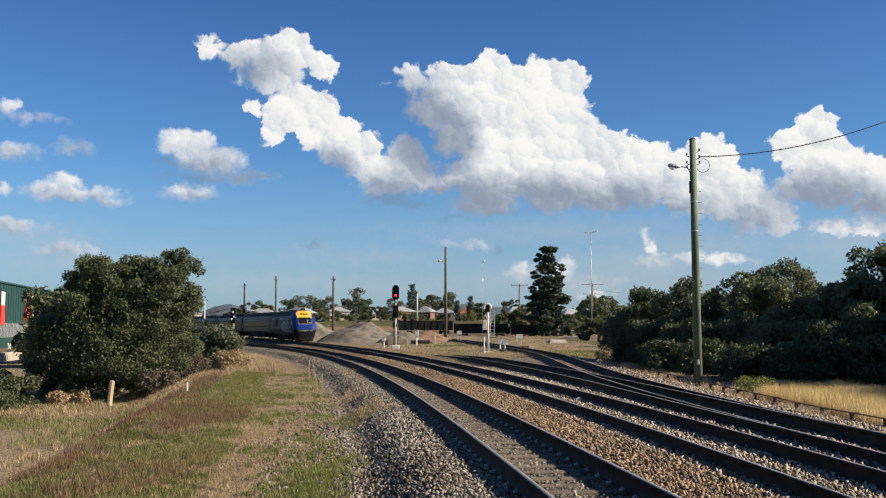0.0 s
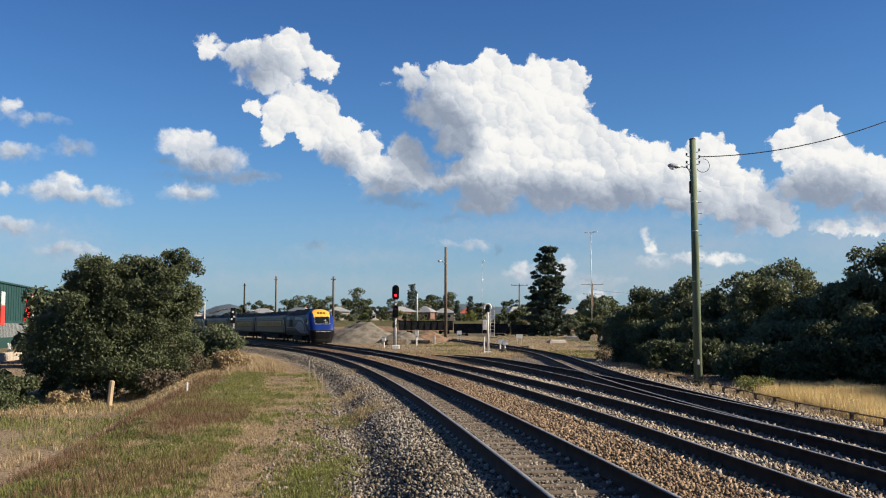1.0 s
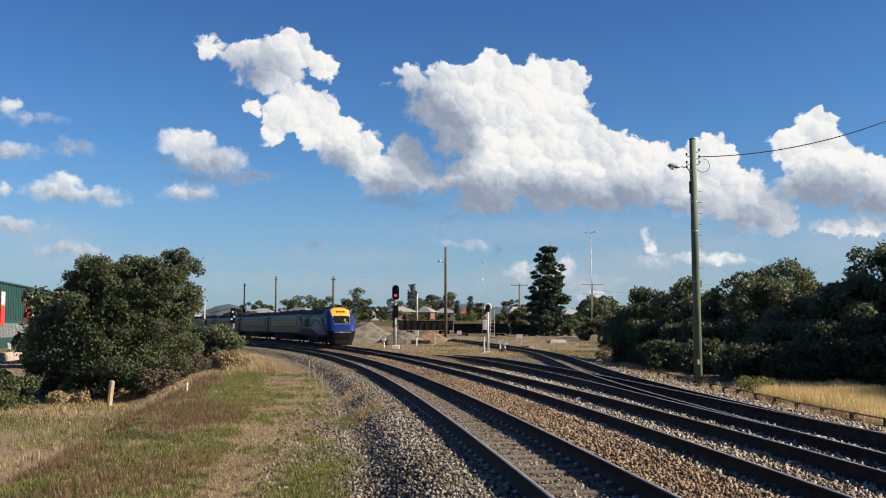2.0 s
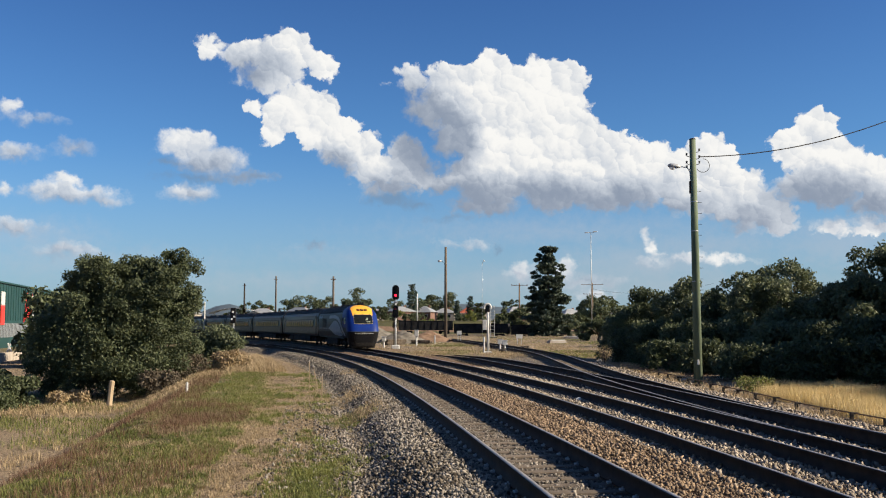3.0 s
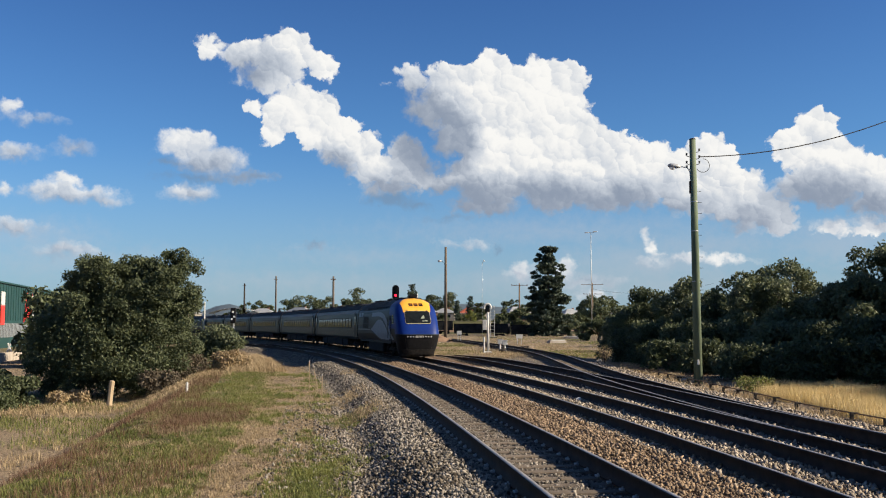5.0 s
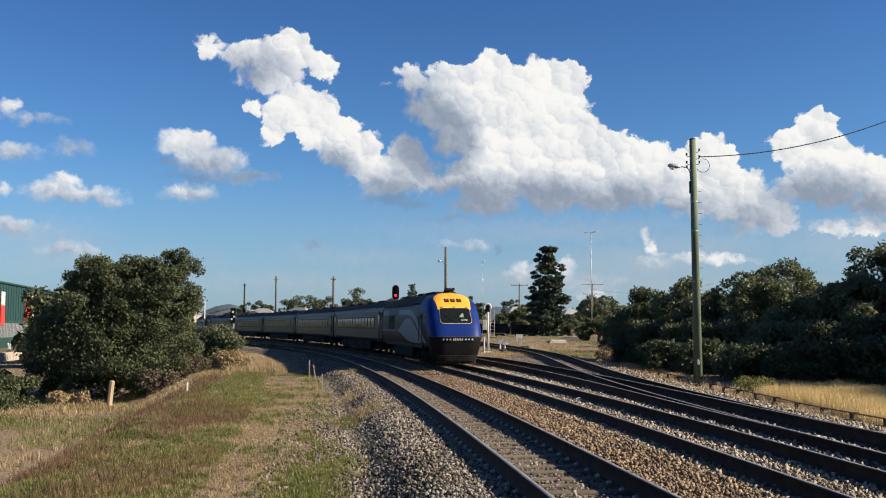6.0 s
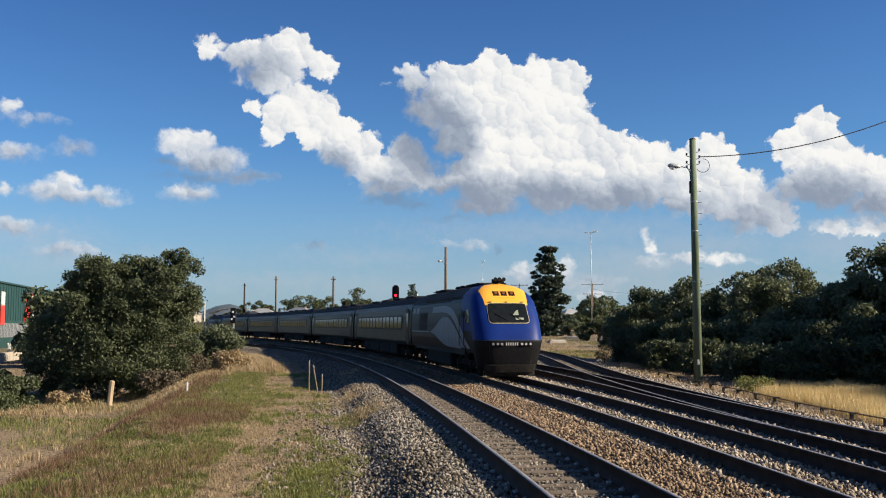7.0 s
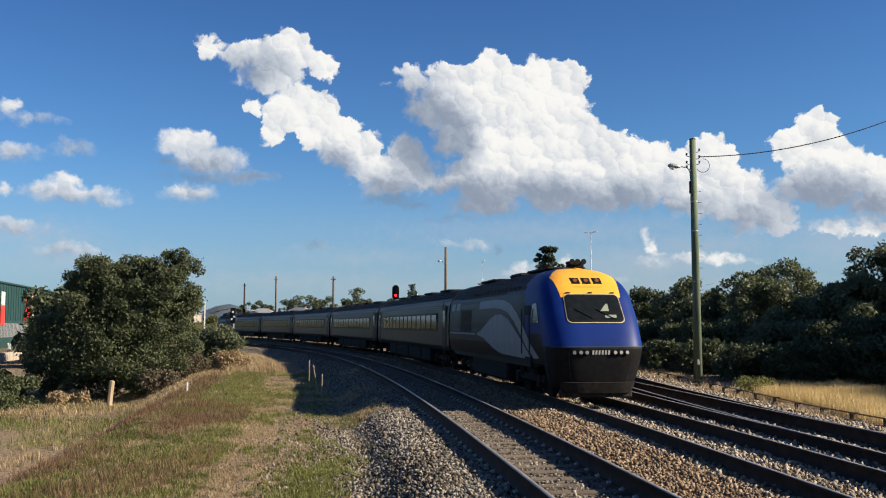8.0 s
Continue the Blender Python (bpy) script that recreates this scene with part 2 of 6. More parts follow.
M_LEAF_OLIVE = leafy("olive_leaf", (0.050, 0.066, 0.034), (0.180, 0.198, 0.100), 0.30, 0.42)
M_LEAF_PINE = leafy("pine_leaf", (0.020, 0.034, 0.022), (0.066, 0.090, 0.052), 0.12, 0.45)
M_BARK = surface("bark", (0.06, 0.045, 0.03), (0.20, 0.16, 0.12), scale=5, fine=30, rough=0.95, bump=0.8)
M_GRASS = leafy("green_grass", (0.060, 0.082, 0.018), (0.245, 0.245, 0.068), 0.3)
M_STRAW = leafy("dry_straw", (0.200, 0.143, 0.080), (0.500, 0.385, 0.225), 0.3)
M_GOLD = leafy("golden_grass", (0.420, 0.305, 0.125), (0.730, 0.570, 0.280), 0.3)
M_RED = leafy("red_seed_grass", (0.098, 0.056, 0.033), (0.225, 0.130, 0.074), 0.3)
M_TWIG = leafy("dry_twigs", (0.045, 0.036, 0.024), (0.135, 0.105, 0.068), 0.15)
M_BLUE = surface("blue_paint", (0.004, 0.019, 0.125), (0.006, 0.026, 0.155), rough=0.45, bump=0.0, scale=1.5, spec=0.12)
M_YELLOW = surface("yellow_paint", (0.76, 0.35, 0.035), (0.82, 0.40, 0.05), rough=0.45, bump=0.0, scale=1.5, spec=0.3)
M_BLACK = surface("black_paint", (0.003, 0.003, 0.004), (0.009, 0.009, 0.010), rough=0.62, bump=0.05)
M_UNDER = surface("dirty_underframe", (0.009, 0.008, 0.008), (0.026, 0.023, 0.020), rough=0.85)
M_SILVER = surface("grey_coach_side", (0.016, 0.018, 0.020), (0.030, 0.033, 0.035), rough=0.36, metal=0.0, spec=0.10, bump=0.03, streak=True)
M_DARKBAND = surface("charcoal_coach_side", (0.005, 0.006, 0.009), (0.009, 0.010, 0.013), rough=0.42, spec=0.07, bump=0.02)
M_SWOOSH = surface("pale_grey_livery", (0.194, 0.212, 0.222), (0.258, 0.274, 0.285), rough=0.5, spec=0.08, bump=0.0, streak=True)
M_SWOOSH_DARK = surface("teal_grey_livery", (0.030, 0.047, 0.053), (0.046, 0.064, 0.070), rough=0.5, spec=0.08, bump=0.0)
M_ROOF = surface("sooty_roof", (0.011, 0.011, 0.013), (0.028, 0.028, 0.030), rough=0.7)
M_FRAME = surface("cream_trim", (0.42, 0.36, 0.20), (0.52, 0.45, 0.26), rough=0.4, bump=0)
M_GLASS = surface("dark_glass", (0.008, 0.010, 0.010), (0.014, 0.016, 0.017), rough=0.08, bump=0.0, spec=0.16)
M_WHITE = surface("white_paint", (0.40, 0.39, 0.37), (0.56, 0.55, 0.52), rough=0.6, bump=0.1)
M_GALV = surface("galvanised_steel", (0.30, 0.31, 0.31), (0.48, 0.48, 0.47), rough=0.5, metal=0.5, bump=0.05)
M_POLE = surface("green_treated_timber", (0.070, 0.094, 0.060), (0.180, 0.212, 0.140), scale=2, fine=25, rough=0.9, streak=True, bump=0.4)
M_GREYPOLE = surface("grey_weathered_timber", (0.06, 0.048, 0.038), (0.15, 0.12, 0.095), scale=2, fine=25, rough=0.9, streak=True, bump=0.4)
M_STUMP = surface("bleached_timber", (0.22, 0.16, 0.10), (0.42, 0.32, 0.21), scale=3, fine=25, rough=0.9, streak=True, bump=0.5)
M_WOODPOLE = surface("brown_timber_pole", (0.096, 0.062, 0.038), (0.216, 0.144, 0.092), scale=2, fine=25, rough=0.9, streak=True, bump=0.4)
M_DIRT = surface("dirt_heap", (0.128, 0.079, 0.049), (0.240, 0.158, 0.105), scale=1.2, fine=14, rough=0.95, bump=0.6, depth=0.05)
M_GRAVEL = surface("grey_gravel_heap", (0.090, 0.079, 0.064), (0.203, 0.180, 0.146), scale=1.2, fine=14, rough=0.95, bump=0.6, depth=0.05)
M_GREENWALL = surface("dark_green_cladding", (0.008, 0.038, 0.035), (0.014, 0.052, 0.048), scale=0.3, fine=5, rough=0.5, bump=0.0)
M_REDSIGN = surface("red_sign_paint", (0.55, 0.03, 0.02), (0.68, 0.05, 0.035), scale=0.5, rough=0.5, bump=0.0)
M_WAGON = surface("black_wagon_paint", (0.010, 0.010, 0.011), (0.032, 0.031, 0.030), scale=0.8, rough=0.8)
M_ROOFRED = surface("red_roof_tile", (0.225, 0.053, 0.030), (0.360, 0.098, 0.060), scale=1, fine=8, rough=0.8)
M_ROOFGREY = surface("grey_roof_sheet", (0.195, 0.203, 0.206), (0.300, 0.307, 0.311), scale=1, fine=8, rough=0.5)
M_HOUSE = surface("house_render", (0.285, 0.240, 0.195), (0.390, 0.352, 0.300), scale=1, fine=8, rough=0.8)
M_BRICKWALL = surface("red_brick_wall", (0.13, 0.075, 0.058), (0.21, 0.125, 0.098), scale=1, fine=8, rough=0.9)
# forest colour with the blue-grey of distant haze mixed in
M_HILL = surface("hazy_distant_forest", (0.064, 0.085, 0.106), (0.085, 0.111, 0.132), scale=0.01, fine=0.1, rough=1, bump=0)
M_REDLAMP = glow("red_lens", (1.0, 0.02, 0.05), 1.6)
M_LAMPGLASS = surface("lamp_glass", (0.75, 0.75, 0.72), (0.85, 0.85, 0.82), rough=0.2, bump=0)
M_REDLENS = surface("unlit_red_lens", (0.25, 0.01, 0.02), (0.35, 0.02, 0.03), rough=0.2, bump=0)
M_AMBER = surface("amber_lens", (0.16, 0.05, 0.012), (0.26, 0.09, 0.02), rough=0.3, bump=0)
M_HEADGLASS = surface("headlamp_glass", (0.26, 0.26, 0.25), (0.36, 0.36, 0.35), rough=0.2, bump=0)
M_SIDEGLASS = surface("side_glass", (0.022, 0.027, 0.031), (0.036, 0.042, 0.047), rough=0.15, bump=0)
M_PAPER = surface("pale_green_paper", (0.220, 0.248, 0.180), (0.272, 0.296, 0.232), rough=0.8, bump=0)


# ------------------------------------------------------------------ mesh helpers
def part(name, bm, material, parent=None, label="", smooth=False):
    me = bpy.data.meshes.new(name)
    bm.to_mesh(me)
    bm.free()
    for mt in material if isinstance(material, (list, tuple)) else [material]:
        me.materials.append(mt)
    if smooth:
        me.shade_smooth()
    ob = new(name, me)
    ob.parent = parent
    if label:
        tagged(ob, label)
    return ob


def thing(name, label, category, m=None, group="", kind=""):
    ob = new(name)
    ob.empty_display_size = 0.2
    if m is not None:
        ob.matrix_basis = m
    return tagged(ob, label, category, group, kind)


def add_box(bm, cx, cy, cz, sx, sy, sz, bevel=0.0, m=None):
    g = bmesh.ops.create_cube(bm, size=1.0, matrix=(m or Matrix()) @ Matrix.Translation((cx, cy, cz)) @ Matrix.Diagonal((sx, sy, sz, 1)))
    if bevel:
        es = list({e for v in g["verts"] for e in v.link_edges})
        bmesh.ops.bevel(bm, geom=es, offset=bevel, segments=1, affect="EDGES", profile=0.5)
    return bm


def box(*a, **k):
    return add_box(bmesh.new(), *a, **k)


def add_tube(bm, pts, radii, seg=8, cap=True):
    pts = [Vector(p) for p in pts]
    if isinstance(radii, (int, float)):
        radii = [radii] * len(pts)
    rings = []
    side = None
    for i, p in enumerate(pts):
        d = (pts[min(i + 1, len(pts) - 1)] - pts[max(i - 1, 0)]).normalized()
        if side is None:
            side = d.orthogonal().normalized()
        side = (side - d * side.dot(d)).normalized()
        up = d.cross(side)
        rings.append([bm.verts.new(p + (side * math.cos(2 * math.pi * k / seg) + up * math.sin(2 * math.pi * k / seg)) * radii[i]) for k in range(seg)])
    for r0, r1 in zip(rings, rings[1:]):
        for k in range(seg):
            bm.faces.new((r0[k], r0[(k + 1) % seg], r1[(k + 1) % seg], r1[k]))
    if cap:
        bm.faces.new(rings[0][::-1])
        bm.faces.new(rings[-1])
    return bm


def tube(pts, radii, seg=8, cap=True):
    return add_tube(bmesh.new(), pts, radii, seg, cap)


def bulk(name, verts, faces, material, parent=None, smooth=False):
    """One mesh from numpy arrays; faces all have the same number of corners."""
    me = bpy.data.meshes.new(name)
    n, k = faces.shape
    me.vertices.add(len(verts))
    me.vertices.foreach_set("co", verts.astype(np.float32).ravel())
    me.loops.add(n * k)
    me.loops.foreach_set("vertex_index", faces.astype(np.int32).ravel())
    me.polygons.add(n)
    me.polygons.foreach_set("loop_start", np.arange(0, n * k, k, dtype=np.int32))
    for mt in material if isinstance(material, (list, tuple)) else [material]:
        me.materials.append(mt)
    me.update(calc_edges=True)
    if smooth:
        me.shade_smooth()
    ob = new(name, me)
    ob.parent = parent
    return ob


# ------------------------------------------------------------------ the lines
def line(x0, y0, head, k0, k1, length, back=6.0, step=0.5):
    s = np.arange(-back, length + step, step)
    u = s / 100
    h = head + k0 * u + k1 * u * u / 2
    dx, dy = np.sin(h), np.cos(h)
    x = np.concatenate([[0], np.cumsum((dx[1:] + dx[:-1]) / 2 * step)])
    y = np.concatenate([[0], np.cumsum((dy[1:] + dy[:-1]) / 2 * step)])
    i = int(round(back / step))
    return s, x - x[i] + x0, y - y[i] + y0, h


def spline(points, step=0.5):
    """A smooth line through plan points, nearest first."""
    p = np.array(points, float)
    t = np.concatenate([[0], np.cumsum(np.hypot(*np.diff(p, axis=0).T))])
    s = np.arange(0, t[-1], step)
    m = np.gradient(p, t, axis=0)
    i = np.clip(np.searchsorted(t, s, "right") - 1, 0, len(t) - 2)
    d = (t[i + 1] - t[i])[:, None]
    u = ((s - t[i])[:, None]) / d
    c = (2 * u**3 - 3 * u**2 + 1) * p[i] + (u**3 - 2 * u**2 + u) * d * m[i] + (-2 * u**3 + 3 * u**2) * p[i + 1] + (u**3 - u**2) * d * m[i + 1]
    g = np.gradient(c, axis=0)
    return s, c[:, 0], c[:, 1], np.arctan2(g[:, 0], g[:, 1])


NEAR = line(2.305, 9.575, -0.110, -0.109, -0.445, 150, back=70)
MAIN = line(5.567, 12.556, -0.0916, -0.268, 0.101, 330, back=70)
YARD = spline([(9.4, -6), (8.5, 8), (7.65, 18), (7.1, 28), (6.85, 41), (7.15, 53), (7.45, 66), (6.3, 90), (4.3, 110), (1.3, 137), (-4, 168)])
LOOP = spline([(9.4, -6), (8.5, 8), (7.65, 18), (7.02, 25), (6.6, 30), (6.05, 36), (5.4, 42), (4.6, 48), (3.0, 58), (1.4, 68), (-0.6, 77)])


def at(ln, s, off=0.0):
    """Plan point and heading at arc length s, off metres to the right of it."""
    h = np.interp(s, ln[0], ln[3])
    return np.interp(s, ln[0], ln[1]) + off * np.cos(h), np.interp(s, ln[0], ln[2]) - off * np.sin(h), h


def side_of(ln, x, y):
    """Distance to the right of a line, by the row y."""
    o = np.argsort(ln[2])
    return (x - np.interp(y, ln[2][o], ln[1][o])) * np.cos(np.interp(y, ln[2][o], ln[3][o]))


# ------------------------------------------------------------------ ground
def smooth01(t):
    t = np.clip(t, 0, 1)
    return t * t * (3 - 2 * t)


def ripple(x, y):
    return (np.sin(x * 1.7 + 1.3 * np.sin(y * 0.9)) * np.sin(y * 1.3 + 1.1 * np.sin(x * 0.7)) + 0.5 * np.sin(x * 3.9 + y * 2.3) * np.sin(y * 4.4 - x * 1.2))


def ground_z(x, y):
    """Height of the ground: track bed, cess, bank and the low field beside it. Rail heads are at 0."""
    x, y = np.asarray(x, float), np.asarray(y, float)
    left = -side_of(NEAR, x, np.minimum(y, 135))
    m2, m3 = side_of(MAIN, x, y), side_of(YARD, x, np.minimum(y, 165))
    bed = -0.278 + 0 * x
    valley = np.minimum(np.abs(left), np.abs(m2))
    bed = bed + 0.02 * smooth01((valley - 0.9) / 0.3) - 0.04 * smooth01((valley - 1.5) / 0.5)
    z = np.where(left > 0, -0.278 + 0.02 * smooth01((left - 0.9) / 0.3) - 0.34 * smooth01((left - 1.80) / 1.05), bed)
    z = z + np.where(left < 0, 0.035 * (1 - smooth01((np.abs(m2) - 1.9) / 0.4)), 0) * (1 - smooth01((y - 120) / 20))
    z = z + np.where(m2 > 2.3, 0.03 * (1 - smooth01((np.abs(m3) - 1.6) / 0.5)), 0) * (1 - smooth01((y - 60) / 20))
    z = z + np.where(left > 3, 0.03 * ripple(x, y), 0.006 * ripple(x * 3, y * 3))
    foot = 0.55 + 0.45 * smooth01((60 - y) / 45)
    z = z - 2.1 * foot * smooth01((left - 8.2) / 4.2)
    right = np.maximum(m3 - 2.2, 0)
    z = z - 0.18 * smooth01(right / 1.2) + np.where(right > 1, 0.03 * ripple(x * 0.6, y * 0.6), 0)
    far = smooth01((y - 250) / 300)
    return z * (1 - far) + far * -0.6 + 4.2 * smooth01((y - 262) / 130) * (1 - smooth01((y - 700) / 600))


def build_ground():
    xs = np.concatenate([[-2500, -1200, -600, -300, -150, -90, -60, -45], np.arange(-36, -14, 0.7), np.arange(-14, 12, 0.22), np.arange(12, 26, 0.7), [30, 40, 60, 90, 150, 300, 600, 1200, 2500]])
    ys = np.concatenate([[-300, -120, -60, -30, -15, -6, 0, 4], np.arange(7, 40, 0.25), np.arange(40, 100, 0.8), np.arange(100, 260, 4), [280, 320, 380, 460, 600, 900, 1400, 2200, 3600]])
    gx, gy = np.meshgrid(xs, ys)
    gz = ground_z(gx, gy)
    v = np.stack([gx, gy, gz], -1).reshape(-1, 3)
    nx, ny = len(xs), len(ys)
    i = (np.arange(ny - 1)[:, None] * nx + np.arange(nx - 1)[None]).ravel()
    ob = bulk("ground", v, np.stack([i, i + 1, i + nx + 1, i + nx], 1), ground_material(), smooth=True)
    # soil masks: stone, green growth, straw
    x, y = v[:, 0], v[:, 1]
    left = -side_of(NEAR, x, np.minimum(y, 135))
    m2, m3 = side_of(MAIN, x, y), side_of(YARD, x, np.minimum(y, 165))
    stone = np.where(left > 0, 1 - smooth01((left - 2.3) / 1.6), 1 - smooth01((m3 - 1.8) / 1.2))
    stone = stone * (1 - smooth01((y - 120) / 60))
    brown = np.where((left < -0.9) & (m2 < 6), 1.0, 0.0)
    mid = smooth01((y - 62) / 16) * smooth01((m2 - 1.9) / 1.0)
    stone = stone * (1 - 0.55 * mid)
    green = smooth01((left - 5.2) / 2.0) * (1 - smooth01((left - 9.5) / 2))
    green = np.maximum(green, 0.55 * smooth01((left - 14) / 3) * (1 - smooth01((left - 17) / 4)))
    green = np.maximum(green, 0.35 * (y > 140) + 0.45 * smooth01((y - 240) / 30))
    col = ob.data.color_attributes.new("soil", "FLOAT_COLOR", "POINT")
    col.data.foreach_set("color", np.stack([stone, green, brown, np.ones_like(stone)], 1).astype(np.float32).ravel())
    tagged(ob, "railway yard ground of ballast, dry grass and dirt", "ground", kind="structure")
    return ob


def ground_material():
    mt = bpy.data.materials.new("yard_ground")
    mt.use_nodes = True
    nt = mt.node_tree
    N, K = nt.nodes.new, nt.links.new
    bs = nt.nodes["Principled BSDF"]
    at_ = N("ShaderNodeAttribute")
    at_.attribute_name = "soil"
    sep = N("ShaderNodeSeparateColor")
    K(at_.outputs["Color"], sep.inputs[0])
    vec = N("ShaderNodeTexCoord").outputs["Object"]

    def noise_tex(scale, detail=5.0, rough=0.6):
        n = N("ShaderNodeTexNoise")
        n.inputs["Scale"].default_value, n.inputs["Detail"].default_value, n.inputs["Roughness"].default_value = scale, detail, rough
        K(vec, n.inputs["Vector"])
        return n.outputs["Fac"]

    def mixc(f, a, b):
        n = N("ShaderNodeMix")
        n.data_type = "RGBA"
        K(f, n.inputs[0])
        for i, v in ((6, a), (7, b)):
            if isinstance(v, tuple):
                n.inputs[i].default_value = (*v, 1)
            else:
                K(v, n.inputs[i])
        return n.outputs[2]

    def rng(v, lo, hi):
        n = N("ShaderNodeMapRange")
        n.inputs["From Min"].default_value, n.inputs["From Max"].default_value = lo, hi
        K(v, n.inputs["Value"])
        return n.outputs["Result"]

    def mask(socket, amount=0.5):
        n = N("ShaderNodeMath")
        n.operation = "MULTIPLY_ADD"
        n.inputs[1].default_value = amount
        K(noise_tex(1.1, 6, 0.7), n.inputs[0])
        K(socket, n.inputs[2])
        return rng(n.outputs[0], 0.5 * amount + 0.32, 0.5 * amount + 0.62)

    vo = N("ShaderNodeTexVoronoi")
    vo.inputs["Scale"].default_value = 17
    K(vec, vo.inputs["Vector"])
    sepv = N("ShaderNodeSeparateColor")
    K(vo.outputs["Color"], sepv.inputs[0])
    grey = mixc(sepv.outputs[0], (0.046, 0.039, 0.030), (0.235, 0.192, 0.145))
    brown = mixc(sepv.outputs[0], (0.052, 0.032, 0.020), (0.245, 0.160, 0.096))
    stone = mixc(sep.outputs["Blue"], grey, brown)
    dry = mixc(rng(noise_tex(9, 7, 0.75), 0.36, 0.66), (0.055, 0.040, 0.026), (0.40, 0.30, 0.19))
    dry = mixc(rng(noise_tex(0.9, 5, 0.65), 0.50, 0.75), dry, (0.24, 0.175, 0.105))
    green = mixc(rng(noise_tex(9, 6, 0.7), 0.3, 0.7), (0.032, 0.034, 0.012), (0.13, 0.115, 0.042))
    c = mixc(mask(sep.outputs["Green"], 0.9), dry, green)
    c = mixc(mask(sep.outputs["Red"], 0.35), c, stone)
    K(c, bs.inputs["Base Color"])
    bs.inputs["Roughness"].default_value = 0.95
    bs.inputs["Specular IOR Level"].default_value = 0.2
    bp = N("ShaderNodeBump")
    bp.inputs["Strength"].default_value, bp.inputs["Distance"].default_value = 0.9, 0.05
    ad = N("ShaderNodeMath")
    K(vo.outputs["Distance"], ad.inputs[0]), K(noise_tex(12, 6, 0.7), ad.inputs[1])
    K(ad.outputs[0], bp.inputs["Height"])
    K(bp.outputs[0], bs.inputs["Normal"])
    return mt


ground = build_ground()

RAIL_OUT = [(-0.035, 0.0), (0.035, 0.0), (0.036, -0.03), (0.012, -0.045), (0.009, -0.195), (0.074, -0.222), (0.078, -0.245), (-0.078, -0.245), (-0.074, -0.222), (-0.009, -0.195), (-0.012, -0.045), (-0.036, -0.03)]


def rail(parent, ln, off, s0, s1, step=1.0, worn=True, buried=None):
    s = np.arange(s0, s1, step)
    x, y, h = at(ln, s, off)
    prof = np.array(RAIL_OUT)
    n, k = len(s), len(prof)
    vx = x[:, None] + prof[None, :, 0] * np.cos(h)[:, None]
    vy = y[:, None] - prof[None, :, 0] * np.sin(h)[:, None]
    sink = np.zeros(n) if buried is None else -0.30 * np.clip((s - buried[0]) / (buried[1] - buried[0]), 0, 1)
    vz = prof[None, :, 1] + sink[:, None]
    v = np.stack([vx, vy, vz], -1).reshape(-1, 3)
    i, j = np.meshgrid(np.arange(n - 1), np.arange(k), indexing="ij")
    jn = (j + 1) % k
    f = np.stack([i * k + j, (i + 1) * k + j, (i + 1) * k + jn, i * k + jn], -1).reshape(-1, 4)
    ob = bulk("rail", v, f, [M_RAIL, M_RAILTOP], parent)
    ob.data.polygons.foreach_set("material_index", ((np.tile(np.arange(k), n - 1) == 0) & worn).astype(np.int32))
    return ob


def sleeper_mesh(w=2.44, d=0.23, t=0.13):
    bm = box(0, 0, -0.250 - t / 2, w, d, t, bevel=0.012)
    me = bpy.data.meshes.new("sleeper")
    bm.to_mesh(me)
    bm.free()
    me.materials.append(M_SLEEPER)
    return me


def clip_mesh():
    bm = box(0, 0, -0.236, 0.07, 0.10, 0.035, bevel=0.008)
    add_tube(bm, [(0, -0.03, -0.228), (0, -0.03, -0.193)], 0.014, 6)
    me = bpy.data.meshes.new("rail_clip")
    bm.to_mesh(me)
    bm.free()
    me.materials.append(M_GALV)
    return me


SLEEPER, CLIP = sleeper_mesh(), clip_mesh()


def track(name, ln, s0, s1, label, sleepers=(0, 60), clips=None, worn=True, drop=0.0, buried=None):
    ob = thing(name, label, "railway track", pose(0, 0, -drop), kind="structure")
    for o in (-0.7535, 0.7535):
        rail(ob, ln, o, s0, s1, worn=worn, buried=buried)
    for s in np.arange(sleepers[0], sleepers[1], 0.62):
        x, y, h = at(ln, s + random.uniform(-0.03, 0.03))
        t = new("sleeper", SLEEPER)
        t.parent = ob
        t.matrix_basis = pose(x, y, random.uniform(-0.008, 0.004), 0, 0, -math.degrees(h) + random.uniform(-0.7, 0.7))
        if clips and clips[0] < s < clips[1]:
            for o in (-0.85, -0.655, 0.655, 0.85):
                cx, cy, _ = at(ln, s, o)
                c = new("rail_clip", CLIP)
                c.parent = ob
                c.matrix_basis = pose(cx, cy, 0, 0, 0, -math.degrees(h))
    return ob


track("railway_track_near", NEAR, -66, 148, "curved railway track with worn rails on timber sleepers", (-30, 60), (-2, 22))
track("railway_track_main", MAIN, -66, 300, "curved main railway track in brown ballast", (-30, 70))
track("railway_track_yard", YARD, 0, 172, "rusty yard track leading away past the signals", (0, 110))
track("railway_track_loop", LOOP, 24, 86, "rusty loop track joining the yard track at a turnout", (34, 78), drop=0.003, buried=(66, 84))
# ------------------------------------------------------------------ the train
def profile(pairs):
    a = np.array(pairs, float)
    return lambda z: float(np.interp(z, a[:, 0], a[:, 1]))


CAB_L = 17.04
front_back = profile([(0.22, 0.30), (0.5, 0.20), (1.0, 0.10), (1.45, 0.0), (1.52, 0.02), (2.12, 0.36), (2.95, 0.98), (3.25, 1.32), (3.45, 1.65), (3.60, 2.05), (3.72, 2.7)])
half_width = profile([(0.22, 1.14), (0.6, 1.28), (1.0, 1.39), (1.45, 1.45), (2.1, 1.45), (2.6, 1.42), (2.95, 1.36), (3.2, 1.25), (3.4, 1.08), (3.55, 0.86), (3.66, 0.58), (3.72, 0.28)])


